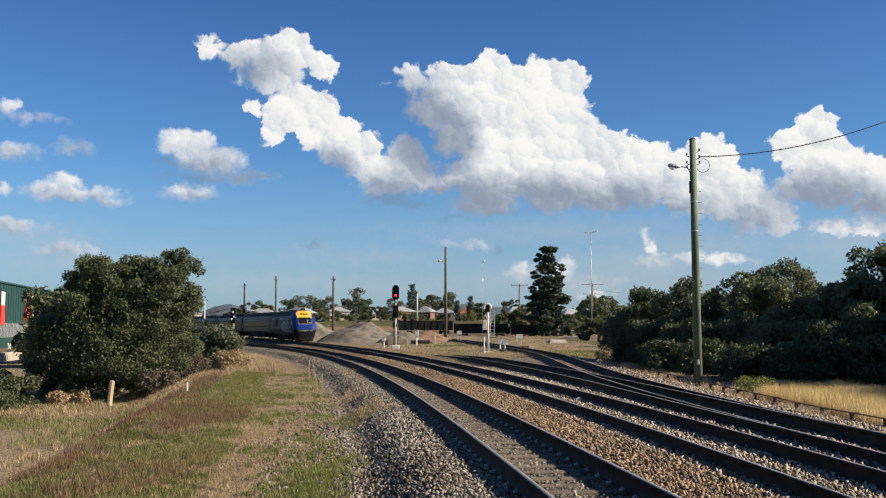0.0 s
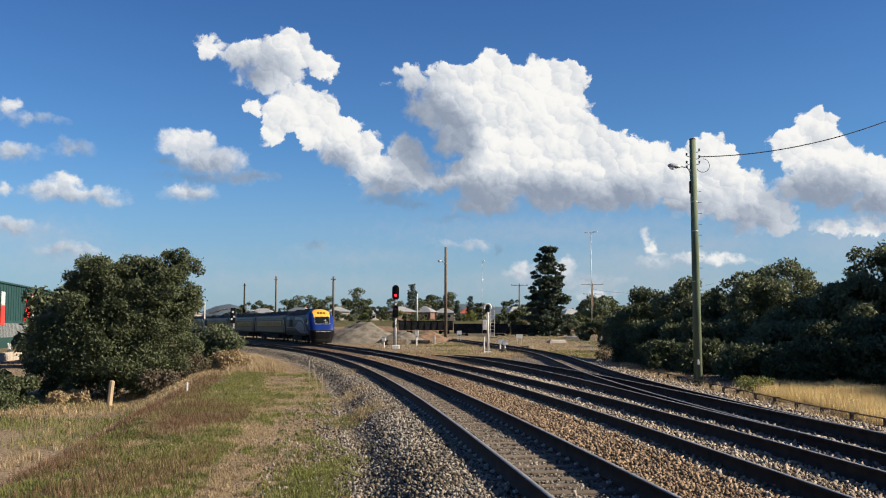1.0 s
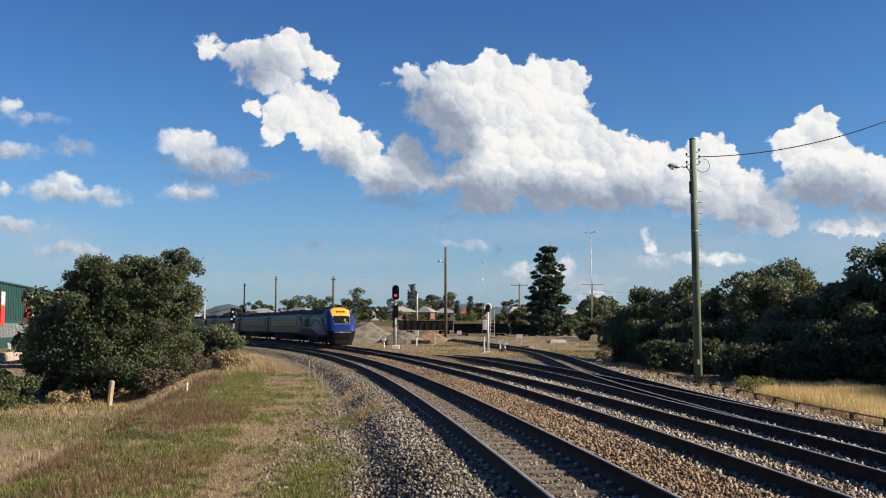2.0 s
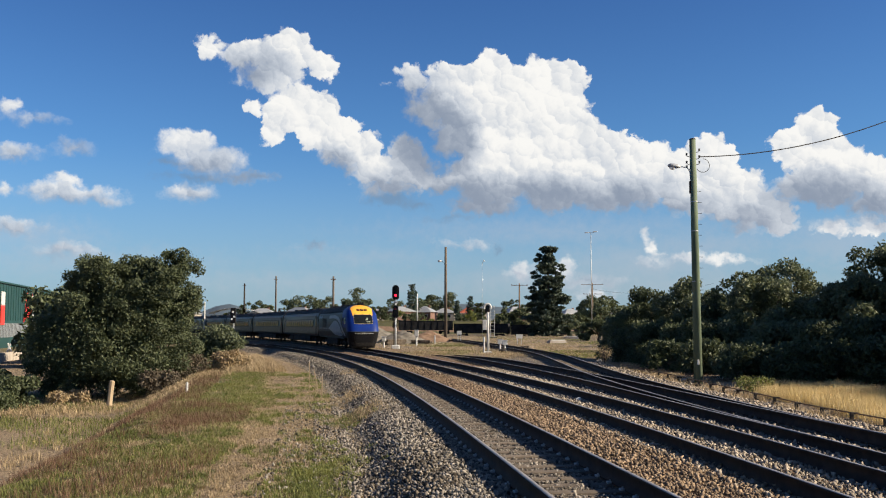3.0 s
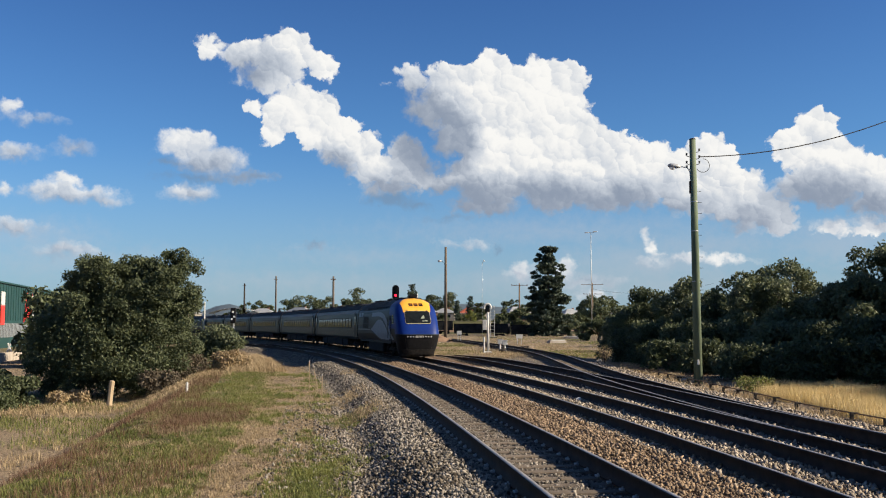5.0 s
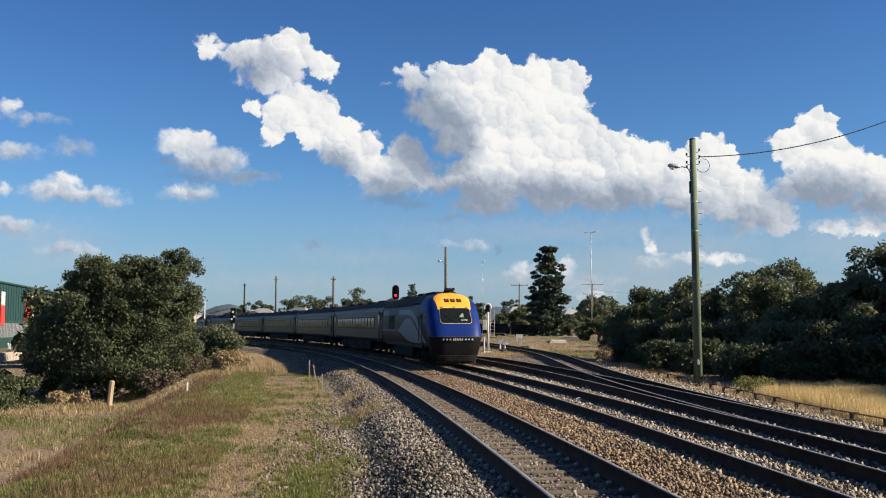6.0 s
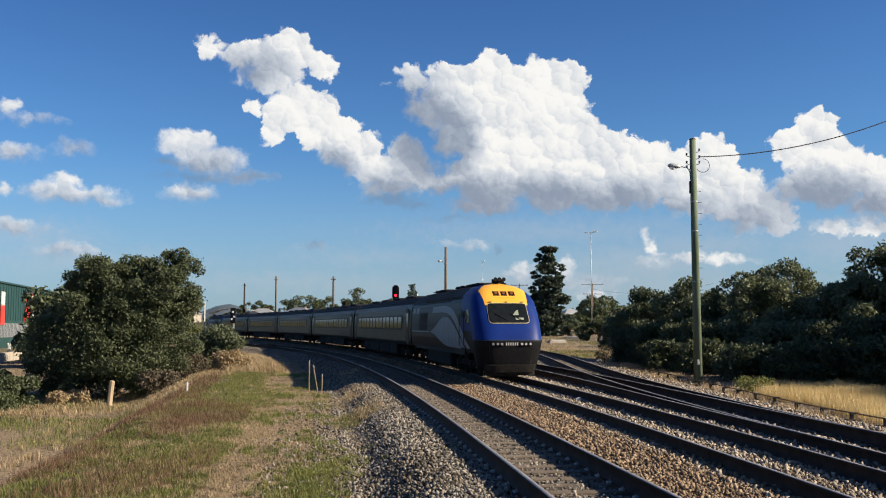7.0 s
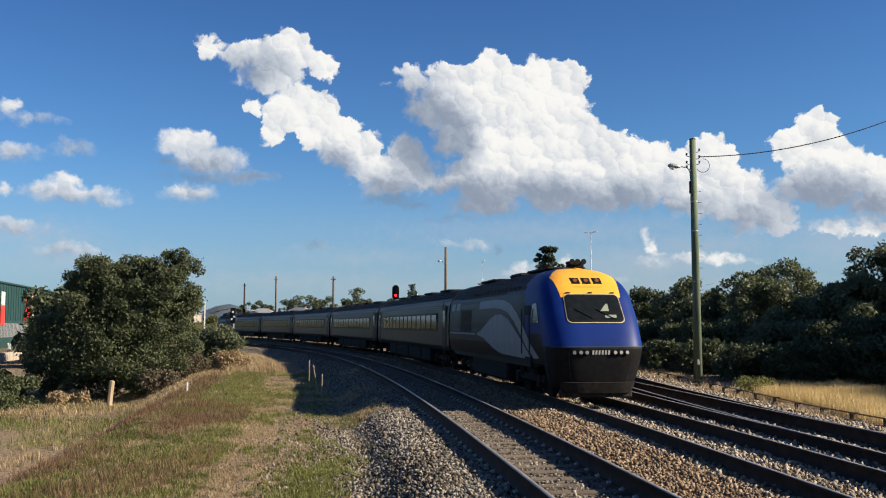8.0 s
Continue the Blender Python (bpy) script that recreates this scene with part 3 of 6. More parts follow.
def taper(b):
    """The cab narrows towards the front; b is the distance behind it."""
    t = min(1.0, max(0.0, (3.6 - b) / 3.6))
    return 1 - 0.085 * t * t * (3 - 2 * t)


def flank_x(z, b):
    return half_width(z) * taper(b)


def skin(u, z, out=0.0):
    """Point on the cab: u from -1 (left flank) over 0 (front) to 1 (right flank)."""
    th = u * math.pi / 2
    n = 2 / 4.4
    sx, cy = math.sin(th), math.cos(th)
    w = half_width(z) + out - 0.10 * abs(cy)
    b = front_back(z) - out + 0.95 * (1 - abs(cy) ** n)
    return Vector((w * taper(b) * math.copysign(abs(sx) ** n, sx), -CAB_L / 2 + b, z))


def u_at(x, z):
    """The skin coordinate at x metres from the centre line."""
    return math.copysign(math.asin(min(1.0, abs(x) / half_width(z)) ** (4.4 / 2)) * 2 / math.pi, x)


def skin_patch(name, u0, u1, z0, z1, material, parent, out=0.008, nu=14, nz=6, thick=0.012, label="", trim=None):
    """A panel that follows the cab's skin."""
    bm = bmesh.new()
    g = []
    for j in range(nz + 1):
        z = z0 + (z1 - z0) * j / nz
        row = []
        for i in range(nu + 1):
            k = i / nu
            lo, hi = (u0, u1) if trim is None else trim(z)
            row.append(bm.verts.new(skin(lo + (hi - lo) * k, z, out)))
        g.append(row)
    for j in range(nz):
        for i in range(nu):
            bm.faces.new((g[j][i], g[j][i + 1], g[j + 1][i + 1], g[j + 1][i]))
    bmesh.ops.recalc_face_normals(bm, faces=bm.faces)
    bmesh.ops.solidify(bm, geom=list(bm.faces), thickness=thick)
    return part(name, bm, material, parent, label, smooth=False)


def bogie(parent, y, wheelbase=2.6):
    """Frame with springs; returns the two wheelsets."""
    bm = bmesh.new()
    for sx in (-1.02, 1.02):
        add_box(bm, sx, y, 0.52, 0.14, wheelbase + 0.9, 0.22, 0.03)
        for dy in (-wheelbase / 2, wheelbase / 2):
            add_box(bm, sx * 1.04, y + dy, 0.46, 0.22, 0.36, 0.34, 0.03)
            add_tube(bm, [(sx * 1.05, y + dy * 0.62, 0.52), (sx * 1.05, y + dy * 0.62, 0.86)], 0.11, 8)
    add_box(bm, 0, y, 0.62, 2.0, 0.5, 0.24, 0.03)
    part("bogie_frame", bm, M_UNDER, parent)
    out = []
    for dy in (-wheelbase / 2, wheelbase / 2):
        ws = new("wheelset")
        ws.empty_display_size = 0.2
        ws.parent = parent
        ws.matrix_basis = pose(0, y + dy, 0.46)
        part("axle", tube([(-0.95, 0, 0), (0.95, 0, 0)], 0.085, 8), M_UNDER, ws)
        for sx in (-1, 1):
            w = tube([(sx * 0.68, 0, 0), (sx * 0.705, 0, 0), (sx * 0.71, 0, 0), (sx * 0.80, 0, 0), (sx * 0.81, 0, 0)], [0.485, 0.485, 0.458, 0.455, 0.36], 24)
            part("wheel", w, M_UNDER, ws)
        out.append(ws)
    return out


def side_poly(name, pts, x, material, parent, label="", thick=0.006):
    """A flat livery or plate shape on the flank; pts are (distance behind the front, height)."""
    bm = bmesh.new()
    sg = 1 if x > 0 else -1
    a = [bm.verts.new((sg * (flank_x(z, b) + abs(x) - 1.45), -CAB_L / 2 + b, z)) for b, z in pts]
    f = bm.faces.new(a)
    r = bmesh.ops.extrude_face_region(bm, geom=[f])
    bmesh.ops.translate(bm, verts=[e for e in r["geom"] if isinstance(e, bmesh.types.BMVert)], vec=(sg * thick, 0, 0))
    bmesh.ops.recalc_face_normals(bm, faces=bm.faces)
    return part(name, bm, material, parent, label)


def side_sweep(name, outer, inner, sg, material, parent, label="", rows=6):
    """A curved livery shape between two lines that follows the flank."""
    bm = bmesh.new()
    g = []
    for (b0, z0), (b1, z1) in zip(outer, inner):
        col = []
        for k in range(rows + 1):
            t = k / rows
            z = z0 + (z1 - z0) * t
            b = b0 + (b1 - b0) * t
            col.append(bm.verts.new((sg * (flank_x(z, b) + 0.006), -CAB_L / 2 + b, z)))
        g.append(col)
    for c0, c1 in zip(g, g[1:]):
        for k in range(rows):
            bm.faces.new((c0[k], c1[k], c1[k + 1], c0[k + 1]))
    bmesh.ops.recalc_face_normals(bm, faces=bm.faces)
    r = bmesh.ops.extrude_face_region(bm, geom=list(bm.faces))
    bmesh.ops.translate(bm, verts=[e for e in r["geom"] if isinstance(e, bmesh.types.BMVert)], vec=(sg * 0.005, 0, 0))
    bmesh.ops.recalc_face_normals(bm, faces=bm.faces)
    return part(name, bm, material, parent, label)


def power_car(number_side=True):
    car = thing("power_car", "blue and yellow diesel power car at the head of the train", "locomotive")
    L = CAB_L
    # shell: slices by height, each running from the tail up one flank, round the nose and back
    zs = [0.95, 1.2, 1.45, 1.48, 1.8, 2.12, 2.4, 2.7, 2.95, 3.08, 3.2, 3.3, 3.4, 3.48, 3.55, 3.61, 3.66, 3.70, 3.72]
    us = np.linspace(-1, 1, 41)
    backs = [L - 0.25, 12.0, 8.0, 5.0, 4.0] + [3.9 - 0.2 * k for k in range(7)]

    def ring(z, cols):
        w = half_width(z)
        pts = [Vector((-w * taper(b), -L / 2 + b, z)) for b in backs] + [skin(u, z) for u in us] + [Vector((w * taper(b), -L / 2 + b, z)) for b in reversed(backs)]
        return [cols.verts.new(p) for p in pts]

    bm = bmesh.new()
    rings = [ring(z, bm) for z in zs]
    n = len(rings[0])
    for j in range(len(zs) - 1):
        for i in range(n - 1):
            f = bm.faces.new((rings[j][i], rings[j][i + 1], rings[j + 1][i + 1], rings[j + 1][i]))
            c = f.calc_center_median()
            back = c.y + L / 2
            if back < 1.7 + 0.85 * (c.z - 1.45):
                f.material_index = 0
            elif c.z > 3.05:
                f.material_index = 2
            else:
                f.material_index = 1
    bm.faces.new(rings[-1])
    bm.faces.new([r[0] for r in rings] + [r[-1] for r in reversed(rings)])
    bmesh.ops.recalc_face_normals(bm, faces=bm.faces)
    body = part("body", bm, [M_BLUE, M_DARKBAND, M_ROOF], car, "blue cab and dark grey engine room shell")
    for p in body.data.polygons:
        p.use_smooth = p.material_index == 0
    # lower nose and skirt
    bm = bmesh.new()
    zl = [0.25, 0.5, 0.8, 1.1, 1.40, 1.475]
    rl = [[bm.verts.new(skin(u, z, 0.006)) for u in us] for z in zl]
    for a, b in zip(rl, rl[1:]):
        for i in range(len(us) - 1):
            bm.faces.new((a[i], a[i + 1], b[i + 1], b[i]))
    bmesh.ops.recalc_face_normals(bm, faces=bm.faces)
    bmesh.ops.solidify(bm, geom=list(bm.faces), thickness=0.03)
    part("nose_valance", bm, M_BLACK, body, "black lower nose", smooth=True)
    skin_patch("bumper", -0.62, 0.62, 0.24, 0.52, M_UNDER, body, out=0.05, nz=2, thick=0.04, label="dusty grey bumper panel")
    # thin lighter strip painted as the highlight on the nose crease
    skin_patch("crease_highlight", -0.8, 0.8, 1.455, 1.480, M_SWOOSH_DARK, body, out=0.012, nz=1, thick=0.01)
    for u in (-0.30, 0.30):
        skin_patch("nose_seam", u - 0.006, u + 0.006, 0.52, 1.30, M_IRON, body, out=0.012, nu=1, nz=5, thick=0.01)
    # yellow hood above the windscreen, widening into the roof
    def rounded(half, slope, z0, z1, r):
        def edge(z):
            d = max(0.0, r - min(z - z0, z1 - z))
            h = half + slope * (z - z0) - (r - math.sqrt(max(0.0, r * r - d * d)))
            return u_at(-h, z), u_at(h, z)
        return edge

    skin_patch("yellow_hood", 0, 0, 2.80, 3.715, M_YELLOW, body, out=0.006, nu=24, nz=26, thick=0.004, label="bright yellow hood", trim=lambda z: (u_at(-min(0.97 + 0.10 * (z - 2.8), 0.93 * half_width(z)), z), u_at(min(0.97 + 0.10 * (z - 2.8), 0.93 * half_width(z)), z)))
    skin_patch("windscreen_frame", 0, 0, 2.10, 2.90, M_FRAME, body, out=0.020, nu=24, nz=26, thick=0.014, label="thin cream windscreen frame", trim=rounded(0.93, -0.06, 2.10, 2.90, 0.14))
    skin_patch("windscreen_seal", 0, 0, 2.125, 2.88, M_BLACK, body, out=0.027, nu=24, nz=26, thick=0.01, trim=rounded(0.905, -0.06, 2.125, 2.88, 0.13))
    skin_patch("windscreen", 0, 0, 2.17, 2.84, M_GLASS, body, out=0.033, nu=24, nz=26, thick=0.008, label="dark glass windscreen", trim=rounded(0.87, -0.06, 2.16, 2.85, 0.12))
    for x0, x1 in ((-0.62, -0.10), (0.05, 0.55)):
        a, b = skin(u_at(x0, 2.48), 2.48, 0.05), skin(u_at(x1, 2.22), 2.22, 0.05)
        part("wiper", tube([a, b], 0.012, 6), M_BLACK, body)
    skin_patch("cab_notice", 0, 0, 2.42, 2.62, M_PAPER, body, out=0.037, nu=2, nz=2, thick=0.002, trim=lambda z: (u_at(0.18 + (z - 2.42) * 1.1, z), u_at(0.46, z)))
    skin_patch("cab_sheet", 0, 0, 2.24, 2.32, M_PAPER, body, out=0.037, nu=2, nz=2, thick=0.002, trim=lambda z: (u_at(0.30, z), u_at(0.66, z)))
    # roof lamps in their recesses
    for x in (-0.36, 0.0, 0.36):
        skin_patch("lamp_recess", 0, 0, 3.185, 3.365, M_BLACK, body, out=0.013, nu=3, nz=2, thick=0.006, trim=lambda z, x=x: (u_at(x - 0.145, z), u_at(x + 0.145, z)))
        c = skin(u_at(x, 3.28), 3.28, 0.015)
        part("marker_lamp", tube([c, c + Vector((0, -0.02, 0.012))], 0.06, 12), M_AMBER, body, "small amber roof lamp")
    skin_patch("hood_rail", 0, 0, 3.10, 3.118, M_YELLOW, body, out=0.025, nu=8, nz=1, thick=0.02, trim=lambda z: (u_at(-0.45, z), u_at(0.45, z)))
    for x in (-0.72, 0.0, 0.72):
        c = skin(u_at(x, 2.93), 2.93, 0.02)
        part("screen_bracket", box(c.x, c.y, c.z, 0.10, 0.05, 0.03), M_BLACK, body)
    # lamps and number along the valance
    for x in (-0.84, -0.64, -0.45, 0.45, 0.64, 0.84):
        c = skin(u_at(x, 1.32), 1.32, 0.0)
        d = Vector((0.25 * x, -1, 0)).normalized()
        part("lamp_bezel", tube([c - d * 0.02, c + d * 0.030], 0.070, 14), M_UNDER, body, "round dark lamp ring")
        part("headlamp_lens", tube([c + d * 0.02, c + d * 0.038], 0.048, 14), M_HEADGLASS, body, "clear headlamp lens")
    for k in range(6):
        x = -0.25 + 0.10 * k
        skin_patch("number_bar", 0, 0, 1.265, 1.375, M_WHITE, body, out=0.014, nu=1, nz=1, thick=0.006, trim=lambda z, x=x: (u_at(x - 0.028, z), u_at(x + 0.028, z)))
    part("coupler", box(0, L / 2 - 0.1, 0.75, 0.34, 0.5, 0.30, 0.04), M_UNDER, car)
    part("obstacle_deflector", box(0, -L / 2 + 0.55, 0.22, 2.0, 0.12, 0.22, 0.02), M_IRON, car)
    # cab side window and door on both flanks
    for sg in (-1, 1):
        w = sg * 1.452
        side_poly("cab_door", [(2.15, 1.05), (2.80, 1.05), (2.80, 2.60), (2.15, 2.60)], w + sg * 0.012, M_BLACK, body, "dark cab door")
        side_poly("cab_side_window", [(1.32, 2.10), (2.02, 2.10), (2.02, 2.62), (1.62, 2.66)], w + sg * 0.006, M_SIDEGLASS, body, "pale reflecting side window")
        for b in (2.08, 2.88):
            gx = sg * (flank_x(1.8, b) + 0.05)
            part("grab_rail", tube([(gx, -L / 2 + b, 1.2), (gx, -L / 2 + b, 2.5)], 0.018, 6), M_IRON, body)
        # engine room: pale arch livery, teal band, grille and louvres
        outer = [(1.4, 1.12), (2.1, 1.50), (2.9, 2.00), (3.7, 2.40), (4.7, 2.70), (5.7, 2.83), (6.9, 2.88), (9.9, 2.88)]
        inner = [(1.9, 1.10), (2.5, 1.38), (3.2, 1.78), (4.0, 2.14), (5.0, 2.43), (6.0, 2.56), (7.2, 2.60), (9.9, 2.60)]
        side_sweep("livery_band", outer, inner, sg, M_SWOOSH, body, "pale grey sweeping band")
        outer = [(2.2, 1.12), (3.0, 1.55), (3.9, 1.90), (4.9, 2.22), (5.9, 2.38), (6.9, 2.38), (7.8, 2.24), (8.6, 2.04), (9.4, 1.86), (10.2, 1.74)]
        inner = [(2.4, 1.08), (3.2, 1.08), (4.2, 1.09), (5.0, 1.10), (5.8, 1.11), (6.6, 1.17), (7.4, 1.28), (8.2, 1.44), (9.1, 1.60), (10.2, 1.68)]
        side_sweep("livery_arch", outer, inner, sg, M_SWOOSH, body, "pale grey arch panel")
        side_poly("livery_block", [(10.2, 1.80), (16.4, 1.80), (16.4, 2.90), (10.2, 2.90)], w, M_SWOOSH_DARK, body, "teal grey panel")
        side_poly("radiator_grille", [(11.4, 1.78), (13.9, 1.78), (13.9, 2.62), (11.4, 2.62)], w + sg * 0.004, M_IRON, body, "black radiator grille")
        for k in range(9):
            z = 1.84 + 0.085 * k
            part("grille_slat", box(w + sg * 0.018, -L / 2 + 12.65, z, 0.02, 2.4, 0.018), M_BLACK, body)
        for b in (14.2, 15.4):
            side_poly("white_panel", [(b, 2.62), (b + 0.9, 2.62), (b + 0.9, 2.90), (b, 2.90)], w + sg * 0.004, M_SWOOSH, body)
        side_poly("sill_line", [(10.6, 1.68), (16.5, 1.68), (16.5, 1.74), (10.6, 1.74)], w, M_SWOOSH, body)
        for k in range(14):
            b = 4.2 + 0.62 * k
            part("roof_louvre", box(sg * 1.27, -L / 2 + b, 3.13, 0.05, 0.5, 0.16, m=Matrix()), M_ROOF, body)
        for z in (3.06, 3.22, 3.32, 3.42, 3.51, 3.59):
            part("roof_strake", box(sg * (half_width(z) + 0.005), 1.6, z, 0.035, L - 8.2, 0.028), M_IRON, body)
    # roof gear
    part("exhaust_cowl", box(0, -L / 2 + 8.4, 3.755, 0.9, 1.6, 0.14, 0.06), M_ROOF, car)
    part("roof_hatch", box(0, -L / 2 + 4.6, 3.74, 1.2, 2.6, 0.08, 0.03), M_ROOF, car)
    part("air_pod", box(0, -L / 2 + 12.4, 3.735, 1.3, 2.6, 0.08, 0.03), M_ROOF, car)
    horns = part("horn_bracket", box(0.1, -L / 2 + 2.75, 3.78, 0.5, 0.12, 0.10), M_BLACK, car)
    for dx in (-0.08, 0.08, 0.26):
        part("air_horn", tube([(dx, -L / 2 + 2.95, 3.87), (dx, -L / 2 + 2.55, 3.87), (dx, -L / 2 + 2.38, 3.88)], [0.045, 0.045, 0.085], 10), M_BLACK, horns)
    for k in range(5):
        part("roof_rib", box(0, -L / 2 + 6.2 + 2.1 * k, 3.725, 1.2, 0.06, 0.05), M_ROOF, car)
    # underframe
    part("underframe", box(0, 0.6, 0.98, 2.6, L - 2.2, 0.22, 0.02), M_UNDER, car)
    part("fuel_tank", box(0, 0.4, 0.62, 2.6, 6.2, 0.74, 0.08), M_UNDER, car)
    part("side_skirt", box(-1.36, 0.4, 1.0, 0.05, L - 3.6, 0.30), M_BLACK, car)
    part("side_skirt", box(1.36, 0.4, 1.0, 0.05, L - 3.6, 0.30), M_BLACK, car)
    ws = bogie(car, -L / 2 + 3.6) + bogie(car, L / 2 - 3.1)
    return car, ws


COACH_L = 24.56


def coach():
    car = thing("passenger_coach", "grey stainless steel passenger coach with tinted windows", "railway coach", group="coaches of the train")
    L = COACH_L - 0.75
    sec = [(1.36, 0.92), (1.44, 1.10), (1.45, 1.9), (1.43, 2.5), (1.39, 2.85), (1.34, 3.02), (1.26, 3.18), (1.12, 3.36), (0.92, 3.50), (0.66, 3.61), (0.34, 3.68), (0.0, 3.70)]
    full = [(-x, z) for x, z in sec] + [(x, z) for x, z in reversed(sec[:-1])]
    bm = bmesh.new()
    ends = [[bm.verts.new((x, y, z)) for x, z in full] for y in (-L / 2, L / 2)]
    for i in range(len(full) - 1):
        f = bm.faces.new((ends[0][i], ends[0][i + 1], ends[1][i + 1], ends[1][i]))
        z = f.calc_center_median().z
        f.material_index = 1 if z > 3.15 else 0
    for e in ends:
        bm.faces.new(e).material_index = 2
    bmesh.ops.recalc_face_normals(bm, faces=bm.faces)
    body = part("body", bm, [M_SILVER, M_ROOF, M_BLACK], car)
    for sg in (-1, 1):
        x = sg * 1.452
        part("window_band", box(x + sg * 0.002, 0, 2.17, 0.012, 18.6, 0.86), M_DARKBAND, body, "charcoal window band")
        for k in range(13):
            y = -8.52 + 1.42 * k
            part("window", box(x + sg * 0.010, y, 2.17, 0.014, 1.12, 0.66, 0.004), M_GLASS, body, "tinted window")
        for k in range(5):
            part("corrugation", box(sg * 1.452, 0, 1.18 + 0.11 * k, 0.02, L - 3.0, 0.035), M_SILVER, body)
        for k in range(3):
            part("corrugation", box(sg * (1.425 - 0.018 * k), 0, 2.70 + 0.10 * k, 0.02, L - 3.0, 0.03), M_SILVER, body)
        for y in (-L / 2 + 0.95, L / 2 - 0.95):
            part("door", box(x, y, 1.95, 0.02, 0.86, 1.95, 0.006), M_DARKBAND, body, "dark coach door")
            part("door_window", box(x + sg * 0.011, y, 2.3, 0.012, 0.5, 0.75, 0.004), M_GLASS, body)
        # pale colour stands in for the sky's gleam along the cant rail
        part("cant_rail_highlight", box(sg * 1.365, 0, 2.99, 0.012, L - 3.2, 0.16, m=Matrix()), M_SWOOSH, body, "pale strip painted as sky light along the upper side")
        for hx, z in ((1.20, 3.27), (1.04, 3.43), (0.80, 3.56)):
            part("roof_strake", box(sg * hx, 0, z + 0.008, 0.04, L - 0.6, 0.024), M_IRON, body)
        part("rain_gutter", box(sg * 1.30, 0, 3.12, 0.03, L - 0.2, 0.03), M_SWOOSH, body)
    for y in (-7, -2.4, 2.4, 7):
        part("roof_pod", box(0, y, 3.70, 1.3, 2.2, 0.10, 0.04), M_ROOF, car)
    part("underframe", box(0, 0, 0.95, 2.6, L - 0.4, 0.16, 0.02), M_UNDER, car)
    for y, l in ((-5.6, 2.4), (-2.2, 3.8), (2.1, 4.2), (5.8, 2.6)):
        part("equipment_box", box(0, y, 0.60, 2.66, l, 0.62, 0.04), M_UNDER, car)
    for y in (-L / 2 - 0.19, L / 2 + 0.19):
        part("gangway", box(0, y, 2.1, 1.3, 0.38, 2.5, 0.05), M_BLACK, car)
    ws = bogie(car, -L / 2 + 3.2, 2.4) + bogie(car, L / 2 - 3.2, 2.4)
    return car, ws


lead, lead_wheels = power_car()
first, first_wheels = coach()


def wheelsets(ob):
    return [c for c in ob.children if c.name.startswith("wheelset")]


train = [(lead, 0.0, CAB_L, 1)]
coaches = [first] + [copy_thing(first, Matrix()) for _ in range(4)]
for k, c in enumerate(coaches):
    train.append((c, CAB_L + k * COACH_L, COACH_L, 1))
rear = copy_thing(lead, Matrix())
tagged(rear, "blue and yellow diesel power car at the rear of the train")
train.append((rear, CAB_L + 5 * COACH_L, CAB_L, -1))

JOINT_START, SPEED = 119.87, 11.2  # arc length of the first coupling at the start, metres a second


def car_pose(s_front, length, facing, t):
    s0 = JOINT_START - SPEED * t - CAB_L + s_front
    a, b = s0 + 0.2 * length, s0 + 0.8 * length
    ax, ay, _ = at(MAIN, a)
    bx, by, _ = at(MAIN, b)
    h = math.atan2(bx - ax, by - ay)
    return pose((ax + bx) / 2, (ay + by) / 2, 0, 0, 0, -math.degrees(h) + (180 if facing < 0 else 0))


def motions():
    """The train runs in along the main track, its wheels rolling."""
    times = [0.25 * k for k in range(33)]
    for ob, s_front, length, facing in train:
        walk(ob, [(t, car_pose(s_front, length, facing, t)) for t in times])
    for ob, _, _, facing in train:
        for ws in wheelsets(ob):
            base = ws.location.copy()
            rows = []
            for k in range(241):
                turn = facing * math.degrees(SPEED * k / 30 / 0.458)
                rows.append((k / 30, pose(*base, turn % 360, 0, 0)))
            walk(ws, rows)


# ------------------------------------------------------------------ trees
def crown_mesh(name, centres, count, leaf, material, parent, seed, droop=0.3, spray=0.1):
    """Leaf clumps scattered through the given ellipsoids (x, y, z, rx, ry, rz)."""
    rng = np.random.default_rng(seed)
    c = np.array(centres, float)
    vol = (c[:, 3] * c[:, 4] * c[:, 5]) ** 0.67
    pick = rng.choice(len(c), count, p=vol / vol.sum())
    d = rng.normal(size=(count, 3))
    d /= np.linalg.norm(d, axis=1)[:, None]
    r = rng.uniform(0.45, 1.0, count) ** 0.5
    r *= 1 + 0.16 * np.sin(d[:, 0] * 7 + pick) * np.sin(d[:, 2] * 8 + pick * 2) + np.abs(rng.normal(0, spray, count)) * (rng.random(count) < 0.5)
    pos = c[pick, :3] + d * c[pick, 3:] * r[:, None]
    # each leaf clump: a bent quad of two triangles
    a = rng.normal(size=(count, 3)) + d * 0.2
    a[:, 2] -= droop
    a /= np.linalg.norm(a, axis=1)[:, None]
    b = np.cross(a, rng.normal(size=(count, 3)))
    b /= np.linalg.norm(b, axis=1)[:, None]
    sz = leaf * rng.uniform(0.6, 1.4, count)[:, None]
    n = np.cross(a, b)
    v = np.stack([pos - a * sz, pos + b * sz * 0.45 + n * sz * 0.15, pos + a * sz, pos - b * sz * 0.45 + n * sz * 0.15], 1).reshape(-1, 3)
    i = np.arange(count)[:, None] * 4
    f = np.concatenate([i + np.array([0, 1, 2]), i + np.array([0, 2, 3])])
    return bulk(name, v, f, material, parent)


